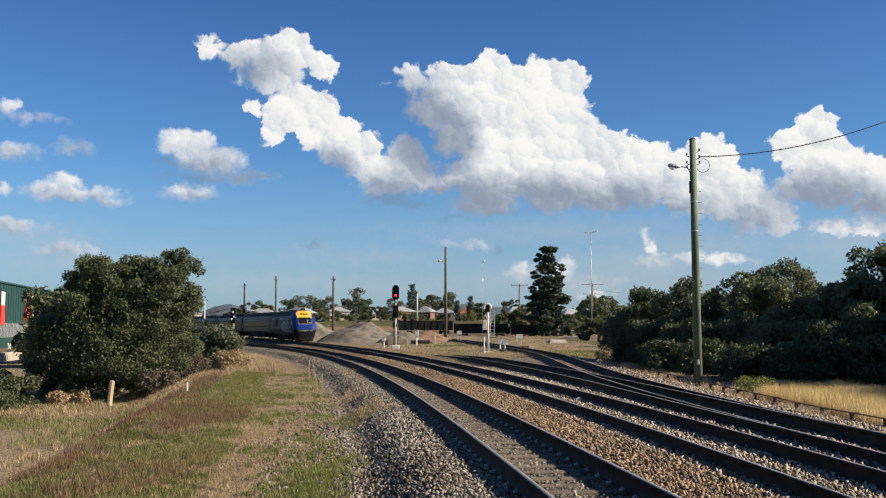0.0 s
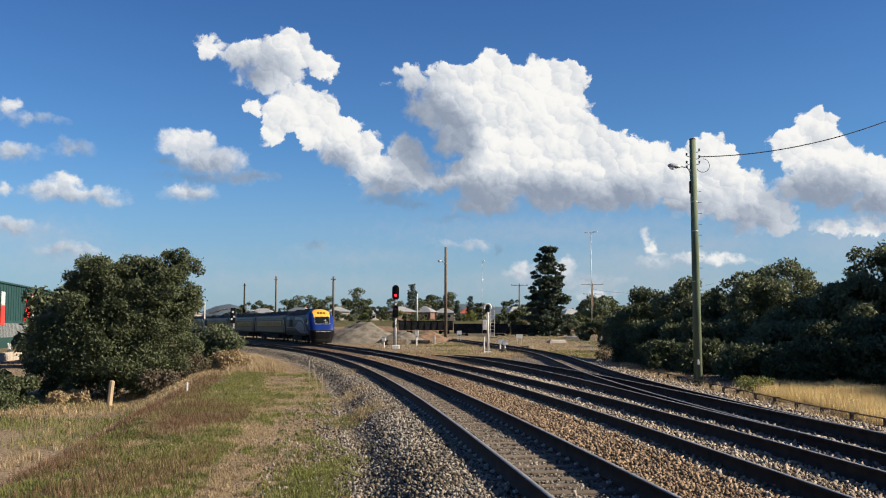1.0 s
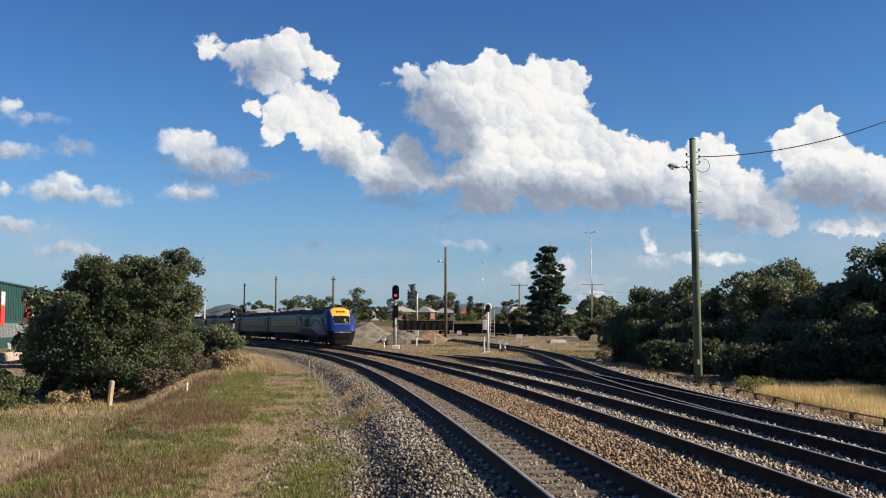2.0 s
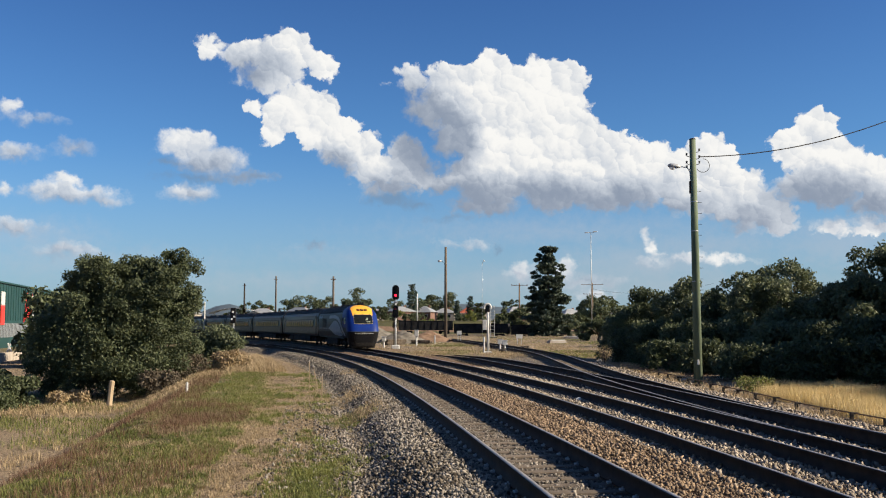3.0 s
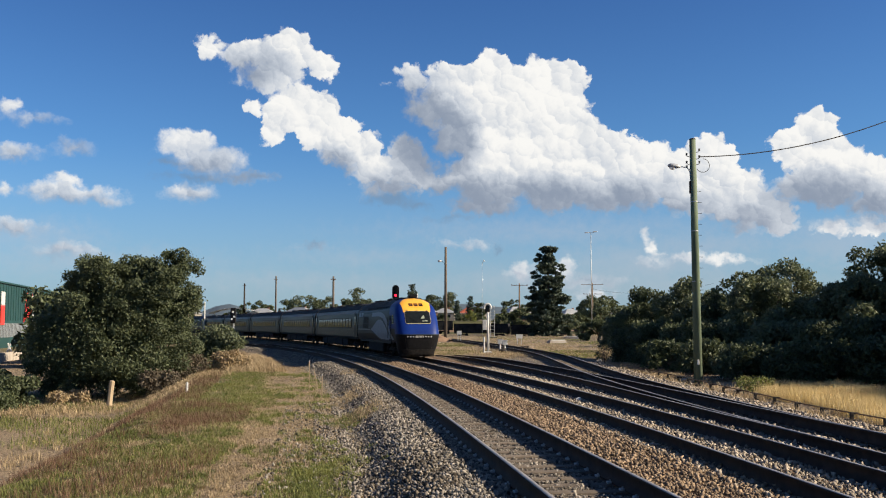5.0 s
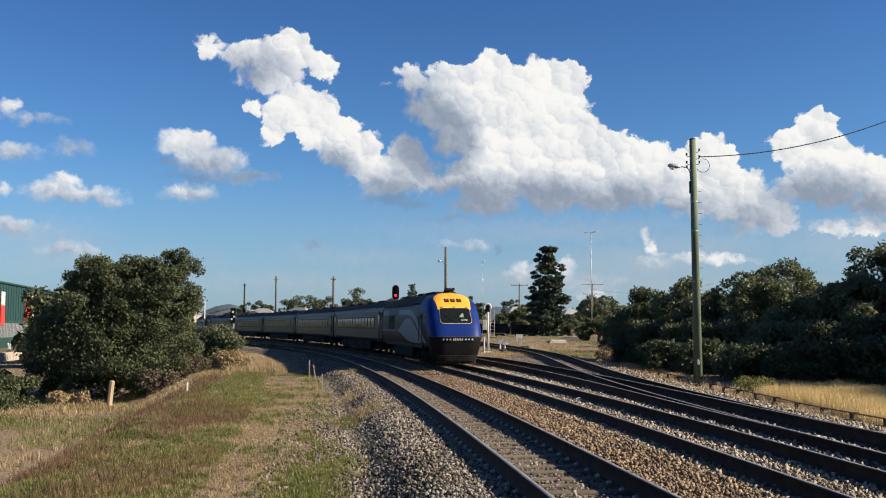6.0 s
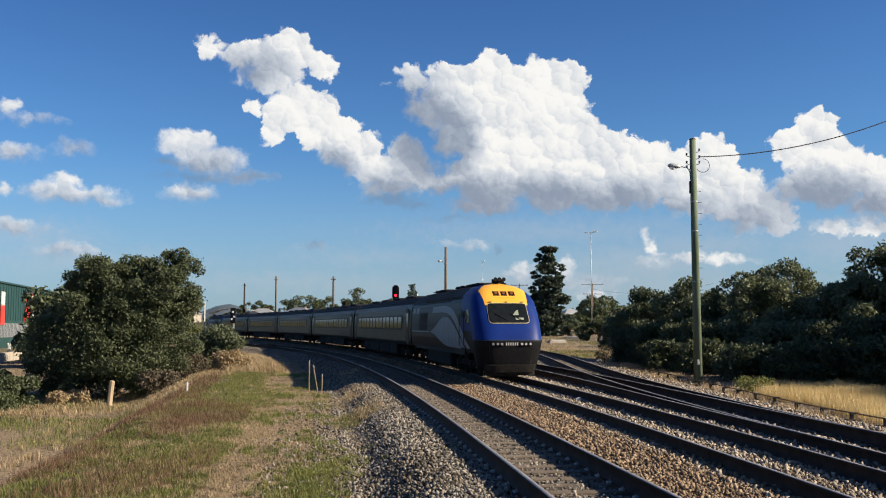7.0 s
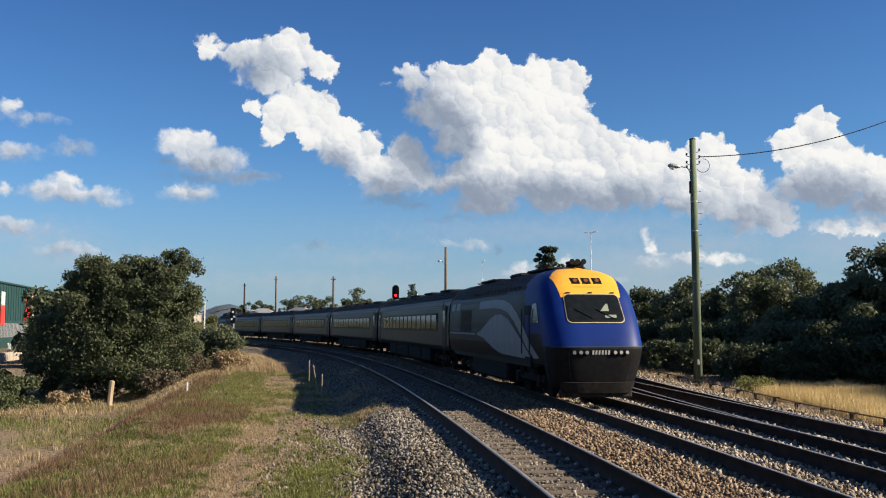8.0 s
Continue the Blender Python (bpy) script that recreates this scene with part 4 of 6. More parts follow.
def trunk_mesh(parent, base, tips, r0, seed):
    rng = random.Random(seed)
    bm = bmesh.new()
    base = Vector(base)
    fork = base + Vector((0, 0, (max(t[2] for t in tips) - base.z) * 0.28))
    add_tube(bm, [base - Vector((0, 0, 0.2)), base + Vector((0, 0, 0.3)), base.lerp(fork, 0.6) + Vector((rng.uniform(-.1, .1), rng.uniform(-.1, .1), 0)), fork], [r0 * 1.3, r0, r0 * 0.85, r0 * 0.75], 9)
    for t in tips:
        t = Vector(t)
        mid = fork.lerp(t, 0.5) + Vector((rng.uniform(-.3, .3), rng.uniform(-.3, .3), rng.uniform(0, .4)))
        add_tube(bm, [fork, mid, t], [r0 * 0.5, r0 * 0.3, r0 * 0.08], 6)
    return part("trunk", bm, M_BARK, parent, smooth=True)


def tree(name, label, x, y, blobs, count, leaf, material, seed, trunk_r=0.18, z=None, category="tree", group="", spray=0.12):
    """blobs: ellipsoids about the base, in metres."""
    z = float(ground_z(x, y)) if z is None else z
    ob = thing(name, label, category, pose(x, y, z), group)
    trunk_mesh(ob, (0, 0, 0), [(b[0], b[1], b[2]) for b in blobs[:9]], trunk_r, seed)
    crown_mesh("crown", blobs, count, leaf, material, ob, seed, spray=spray)
    return ob


def random_blobs(seed, rx, ry, h, n, r, low=0.15, flat=0.6):
    rng = random.Random(seed)
    out = []
    for k in range(n):
        z = h * (low + (0.92 - low) * rng.random() ** 0.8)
        w = math.sin(math.pi * min(1, 0.25 + 0.72 * z / h)) ** flat
        a, q = rng.uniform(0, 2 * math.pi), math.sqrt(rng.random())
        rr = r * rng.uniform(0.7, 1.3)
        out.append((rx * w * q * math.cos(a), ry * w * q * math.sin(a), min(z, h - rr * 0.7), rr, rr, rr * 0.75))
    return out


# big tree below the bank, with low side growth
BIG = [(x * (0.84 if x < 0 else 1.0) + 0.2, y, z, a, b, c) for x, y, z, a, b, c in random_blobs(3, 3.95, 3.5, 8.0, 230, 0.44, 0.02, 0.35)] + [(x - 2.7, y, z, a, b, c) for x, y, z, a, b, c in random_blobs(4, 1.7, 2.2, 4.7, 60, 0.42, 0.03)]
BIG += [(0.3, 0, 3.3, 3.3, 3.0, 2.5), (-0.5, 0, 2.2, 3.0, 2.8, 1.7), (1.2, 0, 4.8, 2.5, 2.1, 2.0), (-3.1, 0, 2.0, 1.5, 1.5, 1.4)]
BIG += [(x * 0.45 + 3.2, y, z * 0.55 + 3.5, a * 0.75, b * 0.75, c * 0.75) for x, y, z, a, b, c in random_blobs(5, 3.0, 2.4, 8.2, 40, 0.5, 0.1)]
tree("tree", "broad dark green tree beside the low field", -17.3, 51.5, BIG, 170000, 0.072, M_LEAF, 3, 0.25, spray=0.22)
# row of trees along the far side of the yard: across, away, height, spread
# the first nine, past the right edge of view, are added to cast shade
ROW_A = [(20.8, 27, 4.2, 2.2), (20.4, 31, 4.2, 2.2), (20.2, 35.5, 4.4, 2.2), (20.6, 39.5, 5.2, 2.2), (24.0, 44.0, 7.0, 2.6), (25.0, 48.5, 7.4, 2.6),
    (22.8, 40.0, 6.6, 2.5), (22.7, 42.6, 6.8, 2.5), (26.5, 54.0, 7.8, 2.8), (13.3, 70.0, 3.7, 2.2), (14.9, 68.0, 5.0, 2.3), (16.1, 64.0, 5.7, 2.4), (17.4, 62.0, 4.6, 2.3), (18.5, 60.0, 5.7, 2.3),
    (21.4, 61.0, 6.6, 2.5), (18.2, 55.0, 5.2, 2.3)]
ROW_B = [(20.4, 54.0, 4.2, 2.4), (21.1, 52.0, 4.5, 2.3), (21.5, 50.0, 5.1, 2.2), (23.3, 51.0, 6.9, 2.3), (23.7, 49.0, 6.9, 2.4), (25.6, 50.0, 6.7, 2.6),
    (13.5, 63.0, 2.7, 1.8), (16.2, 55.0, 2.7, 1.8), (19.1, 49.0, 2.6, 1.8), (20.4, 46.0, 2.9, 1.9), (21.4, 45.0, 2.9, 1.9), (17.7, 51.0, 2.6, 1.8),
    (14.6, 58.0, 2.5, 1.7)]
for k, (x, y, h, w) in enumerate(ROW_A + ROW_B):
    tree("tree", "dense dark green tree in the row beside the yard", x, y, random_blobs(20 + k, w * 1.05, w * 1.05, h * 1.02, 58, 0.50, 0.02), 11500, 0.112, M_LEAF if k % 3 == 1 else M_LEAF_OLIVE, 20 + k, 0.14, group="trees beside the yard", spray=0.2)


# conifer by itself: whorls of drooping boughs round a straight trunk
def conifer(x, y, h, spread, seed, count, leaf, label):
    z0 = float(ground_z(x, y))
    ob = thing("conifer", label, "tree", pose(x, y, z0))
    rng = random.Random(seed)
    part("trunk", tube([(0, 0, -0.2), (0, 0, h * 0.5), (0, 0, h * 0.97)], [0.02 * h, 0.012 * h, 0.004 * h], 8), M_BARK, ob)
    blobs = []
    z = h * 0.04
    while z < h * 0.98:
        r = spread * (0.40 + 0.60 * min(1.0, (1 - z / h) * 1.5)) * (0.75 + 0.25 * min(1.0, z / h * 4)) * rng.uniform(0.72, 1.12)
        n = 8
        for k in range(n):
            a = 2 * math.pi * k / n + rng.uniform(-0.4, 0.4)
            q = r * rng.uniform(0.2, 1.08)
            blobs.append((q * math.cos(a), q * math.sin(a), z + rng.uniform(-0.3, 0.3) - 0.10 * q, max(0.25, r * 0.26), max(0.25, r * 0.26), 0.018 * h))
        z += h * 0.038
    crown_mesh("crown", blobs, count, leaf, M_LEAF_PINE, ob, seed)
    return ob


conifer(23.0, 212, 20.3, 5.0, 51, 30000, 0.29, "tall dark conifer standing alone beyond the yard")
# low bushes added to darken the shaded foot of the row
for k, (x, y) in enumerate([(12.6, 66), (13.4, 61.5), (14.6, 55)]):
    tree("bush", "low dark bush added to darken the foot of the trees", x, y, random_blobs(120 + k, 1.5, 1.5, 2.3 + 0.3 * (k % 3), 16, 0.6, 0.02), 7000, 0.10, M_LEAF, 120 + k, 0.06, None, "bush", "trees beside the yard")
# dark undergrowth added in place of the plain tree shade on the ground
for k, (x, y, h) in enumerate([(14.2, 45.0, 1.6), (15.8, 44.0, 1.7), (17.4, 43.0, 1.9), (19.0, 41.5, 2.0), (20.2, 39.5, 2.1), (13.4, 50.0, 1.7), (12.4, 53.5, 1.6)]):
    tree("bush", "dark undergrowth added to stand for the shade below the trees", x, y, random_blobs(140 + k, 1.5, 1.1, h, 26, 0.45, 0.02), 4200, 0.10, M_LEAF, 140 + k, 0.05, None, "bush", "trees beside the yard", 0.25)
# trees added beyond the low field to darken the reflections in the train side
for k, (x, y, h) in enumerate([(-30, 98, 7.6), (-33, 87, 7.2), (-36, 118, 8.5), (-38, 96, 7.8), (-43, 122, 8.0), (-54, 100, 9.0), (-51, 85, 9.2), (-46, 70, 9.0), (-44, 56, 8.8)]):
    tree("tree", "dark tree added beyond the low field to darken train reflections", x, y, random_blobs(160 + k, 3.6, 3.6, h, 34, 1.2, 0.03), 3000, 0.34, M_LEAF, 160 + k, 0.2, group="trees beyond the low field")
# ------------------------------------------------------------------ loose stone, grass
OCT = np.array([(1, 0, 0), (-1, 0, 0), (0, 1, 0), (0, -1, 0), (0, 0, 1), (0, 0, -1)], float)
OCT_F = np.array([(0, 2, 4), (2, 1, 4), (1, 3, 4), (3, 0, 4), (2, 0, 5), (1, 2, 5), (3, 1, 5), (0, 3, 5)])


def stones(name, label, x, y, size, material, seed, lift=0.2):
    """Broken stones lying on the ground at the given plan points."""
    rng = np.random.default_rng(seed)
    n = len(x)
    sz = size * np.clip(rng.lognormal(0, 0.33, n), 0.4, 1.7)
    v = OCT[None] * rng.uniform(0.55, 1.15, (n, 6, 1)) + rng.normal(0, 0.16, (n, 6, 3))
    v *= (sz[:, None] * rng.uniform(0.7, 1.2, (n, 3)))[:, None, :]
    q = rng.normal(size=(n, 4))
    q /= np.linalg.norm(q, axis=1)[:, None]
    w, a, b, c = q.T
    R = np.stack([1 - 2 * (b * b + c * c), 2 * (a * b - c * w), 2 * (a * c + b * w), 2 * (a * b + c * w), 1 - 2 * (a * a + c * c), 2 * (b * c - a * w), 2 * (a * c - b * w), 2 * (b * c + a * w), 1 - 2 * (a * a + b * b)], 1).reshape(n, 3, 3)
    v = np.einsum("nij,nkj->nki", R, v)
    v += np.stack([x, y, ground_z(x, y) + sz * rng.uniform(lift - 0.3, lift + 0.5, n)], 1)[:, None]
    f = (OCT_F[None] + 6 * np.arange(n)[:, None, None]).reshape(-1, 3)
    return tagged(bulk(name, v.reshape(-1, 3), f, material), label, "ballast", kind="stuff")


def strip(ln, s0, s1, o0, o1, density, seed, gaps=()):
    """Random plan points along a line between two offsets, thinning with distance."""
    rng = np.random.default_rng(seed)
    n = int((s1 - s0) * (o1 - o0) * density)
    s = s0 + (s1 - s0) * rng.random(n) ** 1.15
    o = rng.uniform(o0, o1, n)
    for g in gaps:
        keep = np.abs(o - g) > 0.11
        s, o = s[keep], o[keep]
    x, y, _ = at(ln, s, o)
    return x, y


R = (-0.7535, 0.7535)


def joined(*sets):
    return np.concatenate([a for a, _ in sets]), np.concatenate([b for _, b in sets])


def clumps(x, y, per, spread, seed):
    """Turns points into tufts of several blades."""
    rng = np.random.default_rng(seed)
    n = max(1, len(x) // per)
    i = np.repeat(rng.choice(len(x), n, replace=False), per)
    s = spread * np.repeat(rng.uniform(0.5, 1.6, n), per)
    return x[i] + rng.normal(0, 1, n * per) * s, y[i] + rng.normal(0, 1, n * per) * s


def patchy(x, y, scale, keep, seed):
    """Keeps points in irregular patches."""
    p = np.array([noise.noise((a * scale, b * scale, seed * 3.7)) for a, b in zip(x, y)])
    k = p + np.random.default_rng(seed).normal(0, 0.12, len(p)) > keep
    return x[k], y[k]


stones("ballast_shoulder", "grey crushed stone ballast beside the near track", *joined(strip(NEAR, -2, 24, -3.1, -0.85, 430, 1), strip(NEAR, 24, 55, -3.0, -0.85, 130, 2), strip(NEAR, -2, 24, -3.7, -2.9, 190, 3), strip(NEAR, -2, 24, -4.6, -3.2, 45, 17), strip(NEAR, 55, 100, -3.0, -0.85, 60, 25)), 0.031, M_STONE, 11)
# darker stones imitate the shade on the slope turned from the sun
stones("shaded_ballast_patch", "dark crushed stone with the near shoulder's shade in its colour", *joined(patchy(*strip(NEAR, -2, 9, -3.1, -1.5, 330, 20), 0.6, -0.05, 14), patchy(*strip(NEAR, 9, 24, -2.8, -1.2, 150, 21), 0.6, 0.05, 15)), 0.031, M_STONE_DARK, 17, lift=0.5)
stones("path_pebbles", "small pebbles and clods scattered on the trackside path", *joined(strip(NEAR, -3, 24, -6.2, -3.0, 95, 22), strip(NEAR, 22, 50, -6.0, -3.2, 14, 23)), 0.015, M_STONE_BROWN, 18, lift=0.2)
stones("ballast_near_track", "dusty crushed stone between the near rails", *joined(strip(NEAR, -2, 30, -0.7, 0.7, 230, 4, R), strip(NEAR, 30, 60, -0.7, 0.7, 70, 5, R)), 0.024, M_STONE, 12, lift=0.1)
stones("ballast_between_tracks", "brown crushed stone between the two main tracks", *joined(strip(NEAR, -2, 26, 0.85, 2.95, 380, 6), strip(NEAR, 26, 60, 0.85, 2.95, 110, 7)), 0.032, M_STONE_BROWN, 13)
stones("ballast_main_track", "grey crushed stone between the main rails", *joined(strip(MAIN, -2, 26, -1.3, 1.3, 230, 8, R), strip(MAIN, 26, 60, -1.3, 1.3, 70, 9, R)), 0.035, M_STONE_PALE, 14)
stones("ballast_yard_side", "pale crushed stone between the main and yard tracks", *joined(strip(MAIN, -2, 40, 1.3, 2.9, 210, 10), strip(YARD, 18, 45, 1.0, 3.4, 120, 15), strip(YARD, 40, 66, 0.9, 3.6, 55, 16)), 0.042, M_STONE_PALE, 15)
stones("ballast_yard_track", "dark oily crushed stone between the yard rails", *joined(strip(YARD, 14, 55, -1.4, 1.4, 90, 18, R), strip(LOOP, 30, 70, -1.4, 1.2, 55, 19, R)), 0.038, M_STONE_DARK, 16)


def blades(name, label, x, y, height, width, material, seed, lean=0.35, category="grass"):
    """Grass blades, each two triangles, rooted at the given plan points."""
    rng = np.random.default_rng(seed)
    n = len(x)
    h = height * rng.uniform(0.45, 1.25, n)
    a = rng.uniform(0, 2 * np.pi, n)
    d = np.stack([np.cos(a), np.sin(a), 0 * a], 1)
    s = np.stack([-np.sin(a), np.cos(a), 0 * a], 1) * width
    base = np.stack([x, y, ground_z(x, y) - 0.01], 1)
    bend = lean * rng.uniform(0.2, 1.3, n)
    mid = base + d * (h * bend * 0.35)[:, None] + np.array([0, 0, 1]) * (h * 0.6)[:, None]
    tip = base + d * (h * bend)[:, None] + np.array([0, 0, 1]) * (h * np.sqrt(np.maximum(0.05, 1 - bend * bend * 0.7)))[:, None]
    v = np.stack([base - s, base + s, mid + s * 0.7, mid - s * 0.7, tip], 1).reshape(-1, 3)
    i = np.arange(n)[:, None] * 5
    f = np.concatenate([i + np.array([0, 1, 2]), i + np.array([0, 2, 3]), i + np.array([3, 2, 4])])
    return tagged(bulk(name, v, f, material), label, category, kind="stuff")


blades("bank_grass", "green and olive grass along the bank top", *joined(clumps(*patchy(*strip(NEAR, -3, 22, -8.9, -5.5, 950, 31), 0.6, -0.2, 1), 30, 0.07, 71), clumps(*patchy(*strip(NEAR, 22, 60, -8.6, -5.4, 380, 32), 0.4, -0.25, 2), 20, 0.10, 72)), 0.115, 0.0062, M_GRASS, 41, 1.15)
blades("bank_straw_grass", "dry straw grass mixed along the bank top", *joined(clumps(*patchy(*strip(NEAR, -3, 26, -8.9, -5.0, 420, 33), 0.6, -0.1, 3), 20, 0.06, 73), strip(NEAR, 26, 60, -8.6, -5.0, 60, 34)), 0.12, 0.0045, M_STRAW, 42, 1.1)
blades("red_seed_grass", "reddish brown seeding grass on the bank edge", *joined(patchy(*strip(NEAR, -3, 30, -9.8, -8.1, 330, 35), 0.5, 0.0, 4), patchy(*strip(NEAR, 2, 26, -8.0, -5.6, 300, 36), 0.35, 0.16, 5), strip(NEAR, 26, 60, -9.0, -7.6, 150, 37)), 0.24, 0.0036, M_RED, 43, 0.8)
blades("dry_path_litter", "short dry straw lying on the trackside path", *joined(clumps(*strip(NEAR, -3, 24, -6.4, -2.6, 330, 38), 12, 0.09, 76), strip(NEAR, 24, 60, -5.8, -2.7, 130, 39), strip(NEAR, 60, 100, -6.5, -2.4, 110, 26)), 0.07, 0.005, M_STRAW, 44, 1.2)
blades("path_grass_tufts", "green grass tufts on the trackside path", *joined(clumps(*patchy(*joined(strip(NEAR, -3, 9, -4.3, -3.1, 1000, 40), strip(NEAR, 9, 20, -5.2, -3.2, 600, 24)), 0.7, 0.2, 6), 30, 0.06, 74), clumps(*patchy(*strip(NEAR, 18, 45, -5.4, -3.0, 400, 41), 0.6, 0.15, 7), 20, 0.08, 75)), 0.13, 0.005, M_GRASS, 45, 0.7)


def scatter_box(x0, x1, y0, y1, n, seed):
    rng = np.random.default_rng(seed)
    return rng.uniform(x0, x1, n), rng.uniform(y0, y1, n)

def ellipse_patch(cx, cy, rx, ry, n, seed):
    """Plan points gathered round a centre."""
    rng = np.random.default_rng(seed)
    return cx + rx * rng.normal(0, 0.5, n), cy + ry * rng.normal(0, 0.5, n)


gx, gy = scatter_box(11.0, 16.0, 19.0, 39.0, 38000, 51)
k = (gx > 11.2 + 0.3 * np.sin(gy * 0.9) + 0.2 * np.sin(gy * 2.7)) & (gx < 15.5) & (gy < 37.5 + 0.6 * np.sin(gx * 3))
blades("golden_grass", "tall golden dry grass in front of the trees", gx[k], gy[k], 0.42, 0.006, M_GOLD, 52, 0.35)
blades("red_grass_patch", "rust red seeding grass in the middle of the bank", *joined(ellipse_patch(-6.7, 25.8, 0.9, 2.6, 2400, 90), ellipse_patch(-8.0, 30.5, 0.9, 3.0, 900, 91), ellipse_patch(-6.9, 19.0, 0.8, 2.0, 500, 92)), 0.26, 0.0035, M_RED, 93, 0.8)
blades("green_tufts", "bright green grass tufts growing through the path", *joined(clumps(*ellipse_patch(-2.25, 17.2, 0.75, 2.6, 7000, 94), 35, 0.05, 95), clumps(*ellipse_patch(-2.5, 26.6, 0.55, 2.0, 3000, 96), 30, 0.06, 97), clumps(*ellipse_patch(-6.6, 33.5, 1.2, 6.0, 9000, 98), 30, 0.08, 99), clumps(*ellipse_patch(-5.4, 20.5, 1.0, 3.0, 2800, 100), 35, 0.06, 101)), 0.13, 0.005, M_GRASS, 102, 1.0)
blades("dry_weeds", "dry brown weeds on the edge of the ballast", *joined(clumps(*ellipse_patch(-3.3, 33.5, 0.6, 4.0, 1500, 103), 25, 0.09, 104), clumps(*ellipse_patch(-2.4, 27.0, 0.6, 2.4, 2400, 105), 25, 0.07, 106), clumps(*ellipse_patch(-4.4, 47.0, 0.8, 5.0, 700, 107), 25, 0.10, 108)), 0.17, 0.0045, M_STRAW, 109, 0.7)
blades("path_straw_mats", "matted straw lying across the trackside path", *clumps(*patchy(*strip(NEAR, -3, 34, -6.2, -2.7, 620, 110), 0.9, 0.0, 16), 45, 0.12, 111), 0.05, 0.006, M_STRAW, 112, 1.3)
blades("loop_weeds", "weeds grown over the end of the loop track", *joined(ellipse_patch(-1.2, 80.0, 1.8, 2.4, 2600, 113), ellipse_patch(4.6, 74, 1.8, 7, 1800, 114)), 0.22, 0.012, M_STRAW, 115, 0.6)
blades("field_grass", "dry straw and green grass on the low field", *joined(clumps(*patchy(*scatter_box(-24, -11, 26, 54, 26000, 53), 0.35, 0.0, 11), 12, 0.12, 77), scatter_box(-21, -12, 44, 54, 8000, 54)), 0.24, 0.012, M_STRAW, 55, 0.6)
blades("field_green_grass", "green grass on the low field below the bank", *patchy(*scatter_box(-26, -12, 30, 54, 26000, 56), 0.25, 0.02, 8), 0.2, 0.012, M_GRASS, 57, 0.6)
# dark blades added so that the ground below the trees reads as shade
blades("shade_fill_grass", "rough brown grass and litter added to deepen the trees' shade", *joined(scatter_box(13.8, 22, 37, 44, 6000, 80), scatter_box(11.6, 20, 43, 60, 6000, 81)), 0.16, 0.010, M_RED, 82, 0.8)
blades("verge_grass", "thin straw grass beside the yard track", *joined(patchy(*scatter_box(9.6, 12.0, 24, 62, 12000, 58), 0.6, 0.05, 9), scatter_box(-3, 14, 72, 125, 9000, 59)), 0.2, 0.012, M_STRAW, 60, 0.6)
mx, my = patchy(*joined(scatter_box(-9, 18, 72, 110, 26000, 63), scatter_box(-8, 24, 100, 200, 30000, 64)), 0.16, 0.30, 12)
mk = (np.abs(side_of(YARD, mx, np.minimum(my, 165))) > 1.4) & (side_of(MAIN, mx, my) > 2.2)
blades("yard_scrub", "thin olive weeds and dry grass across the yard", mx[mk], my[mk], 0.18, 0.022, M_GRASS, 65, 0.8)
mx, my = patchy(*joined(scatter_box(-9, 18, 72, 110, 22000, 66), scatter_box(-8, 24, 100, 200, 22000, 67)), 0.22, 0.12, 13)
mk = (np.abs(side_of(YARD, mx, np.minimum(my, 165))) > 1.4) & (side_of(MAIN, mx, my) > 2.2)
blades("yard_straw", "patches of straw grass across the yard", mx[mk], my[mk], 0.14, 0.022, M_STRAW, 68, 0.9)
blades("bank_crest_straw", "tall pale dry grass on the crest of the bank", *joined(patchy(*strip(NEAR, 46, 72, -7.5, -4.2, 170, 61), 0.3, -0.1, 10)), 0.36, 0.010, M_STRAW, 62, 0.5)
# ------------------------------------------------------------------ trackside things
def gz(x, y):
    return float(ground_z(x, y))


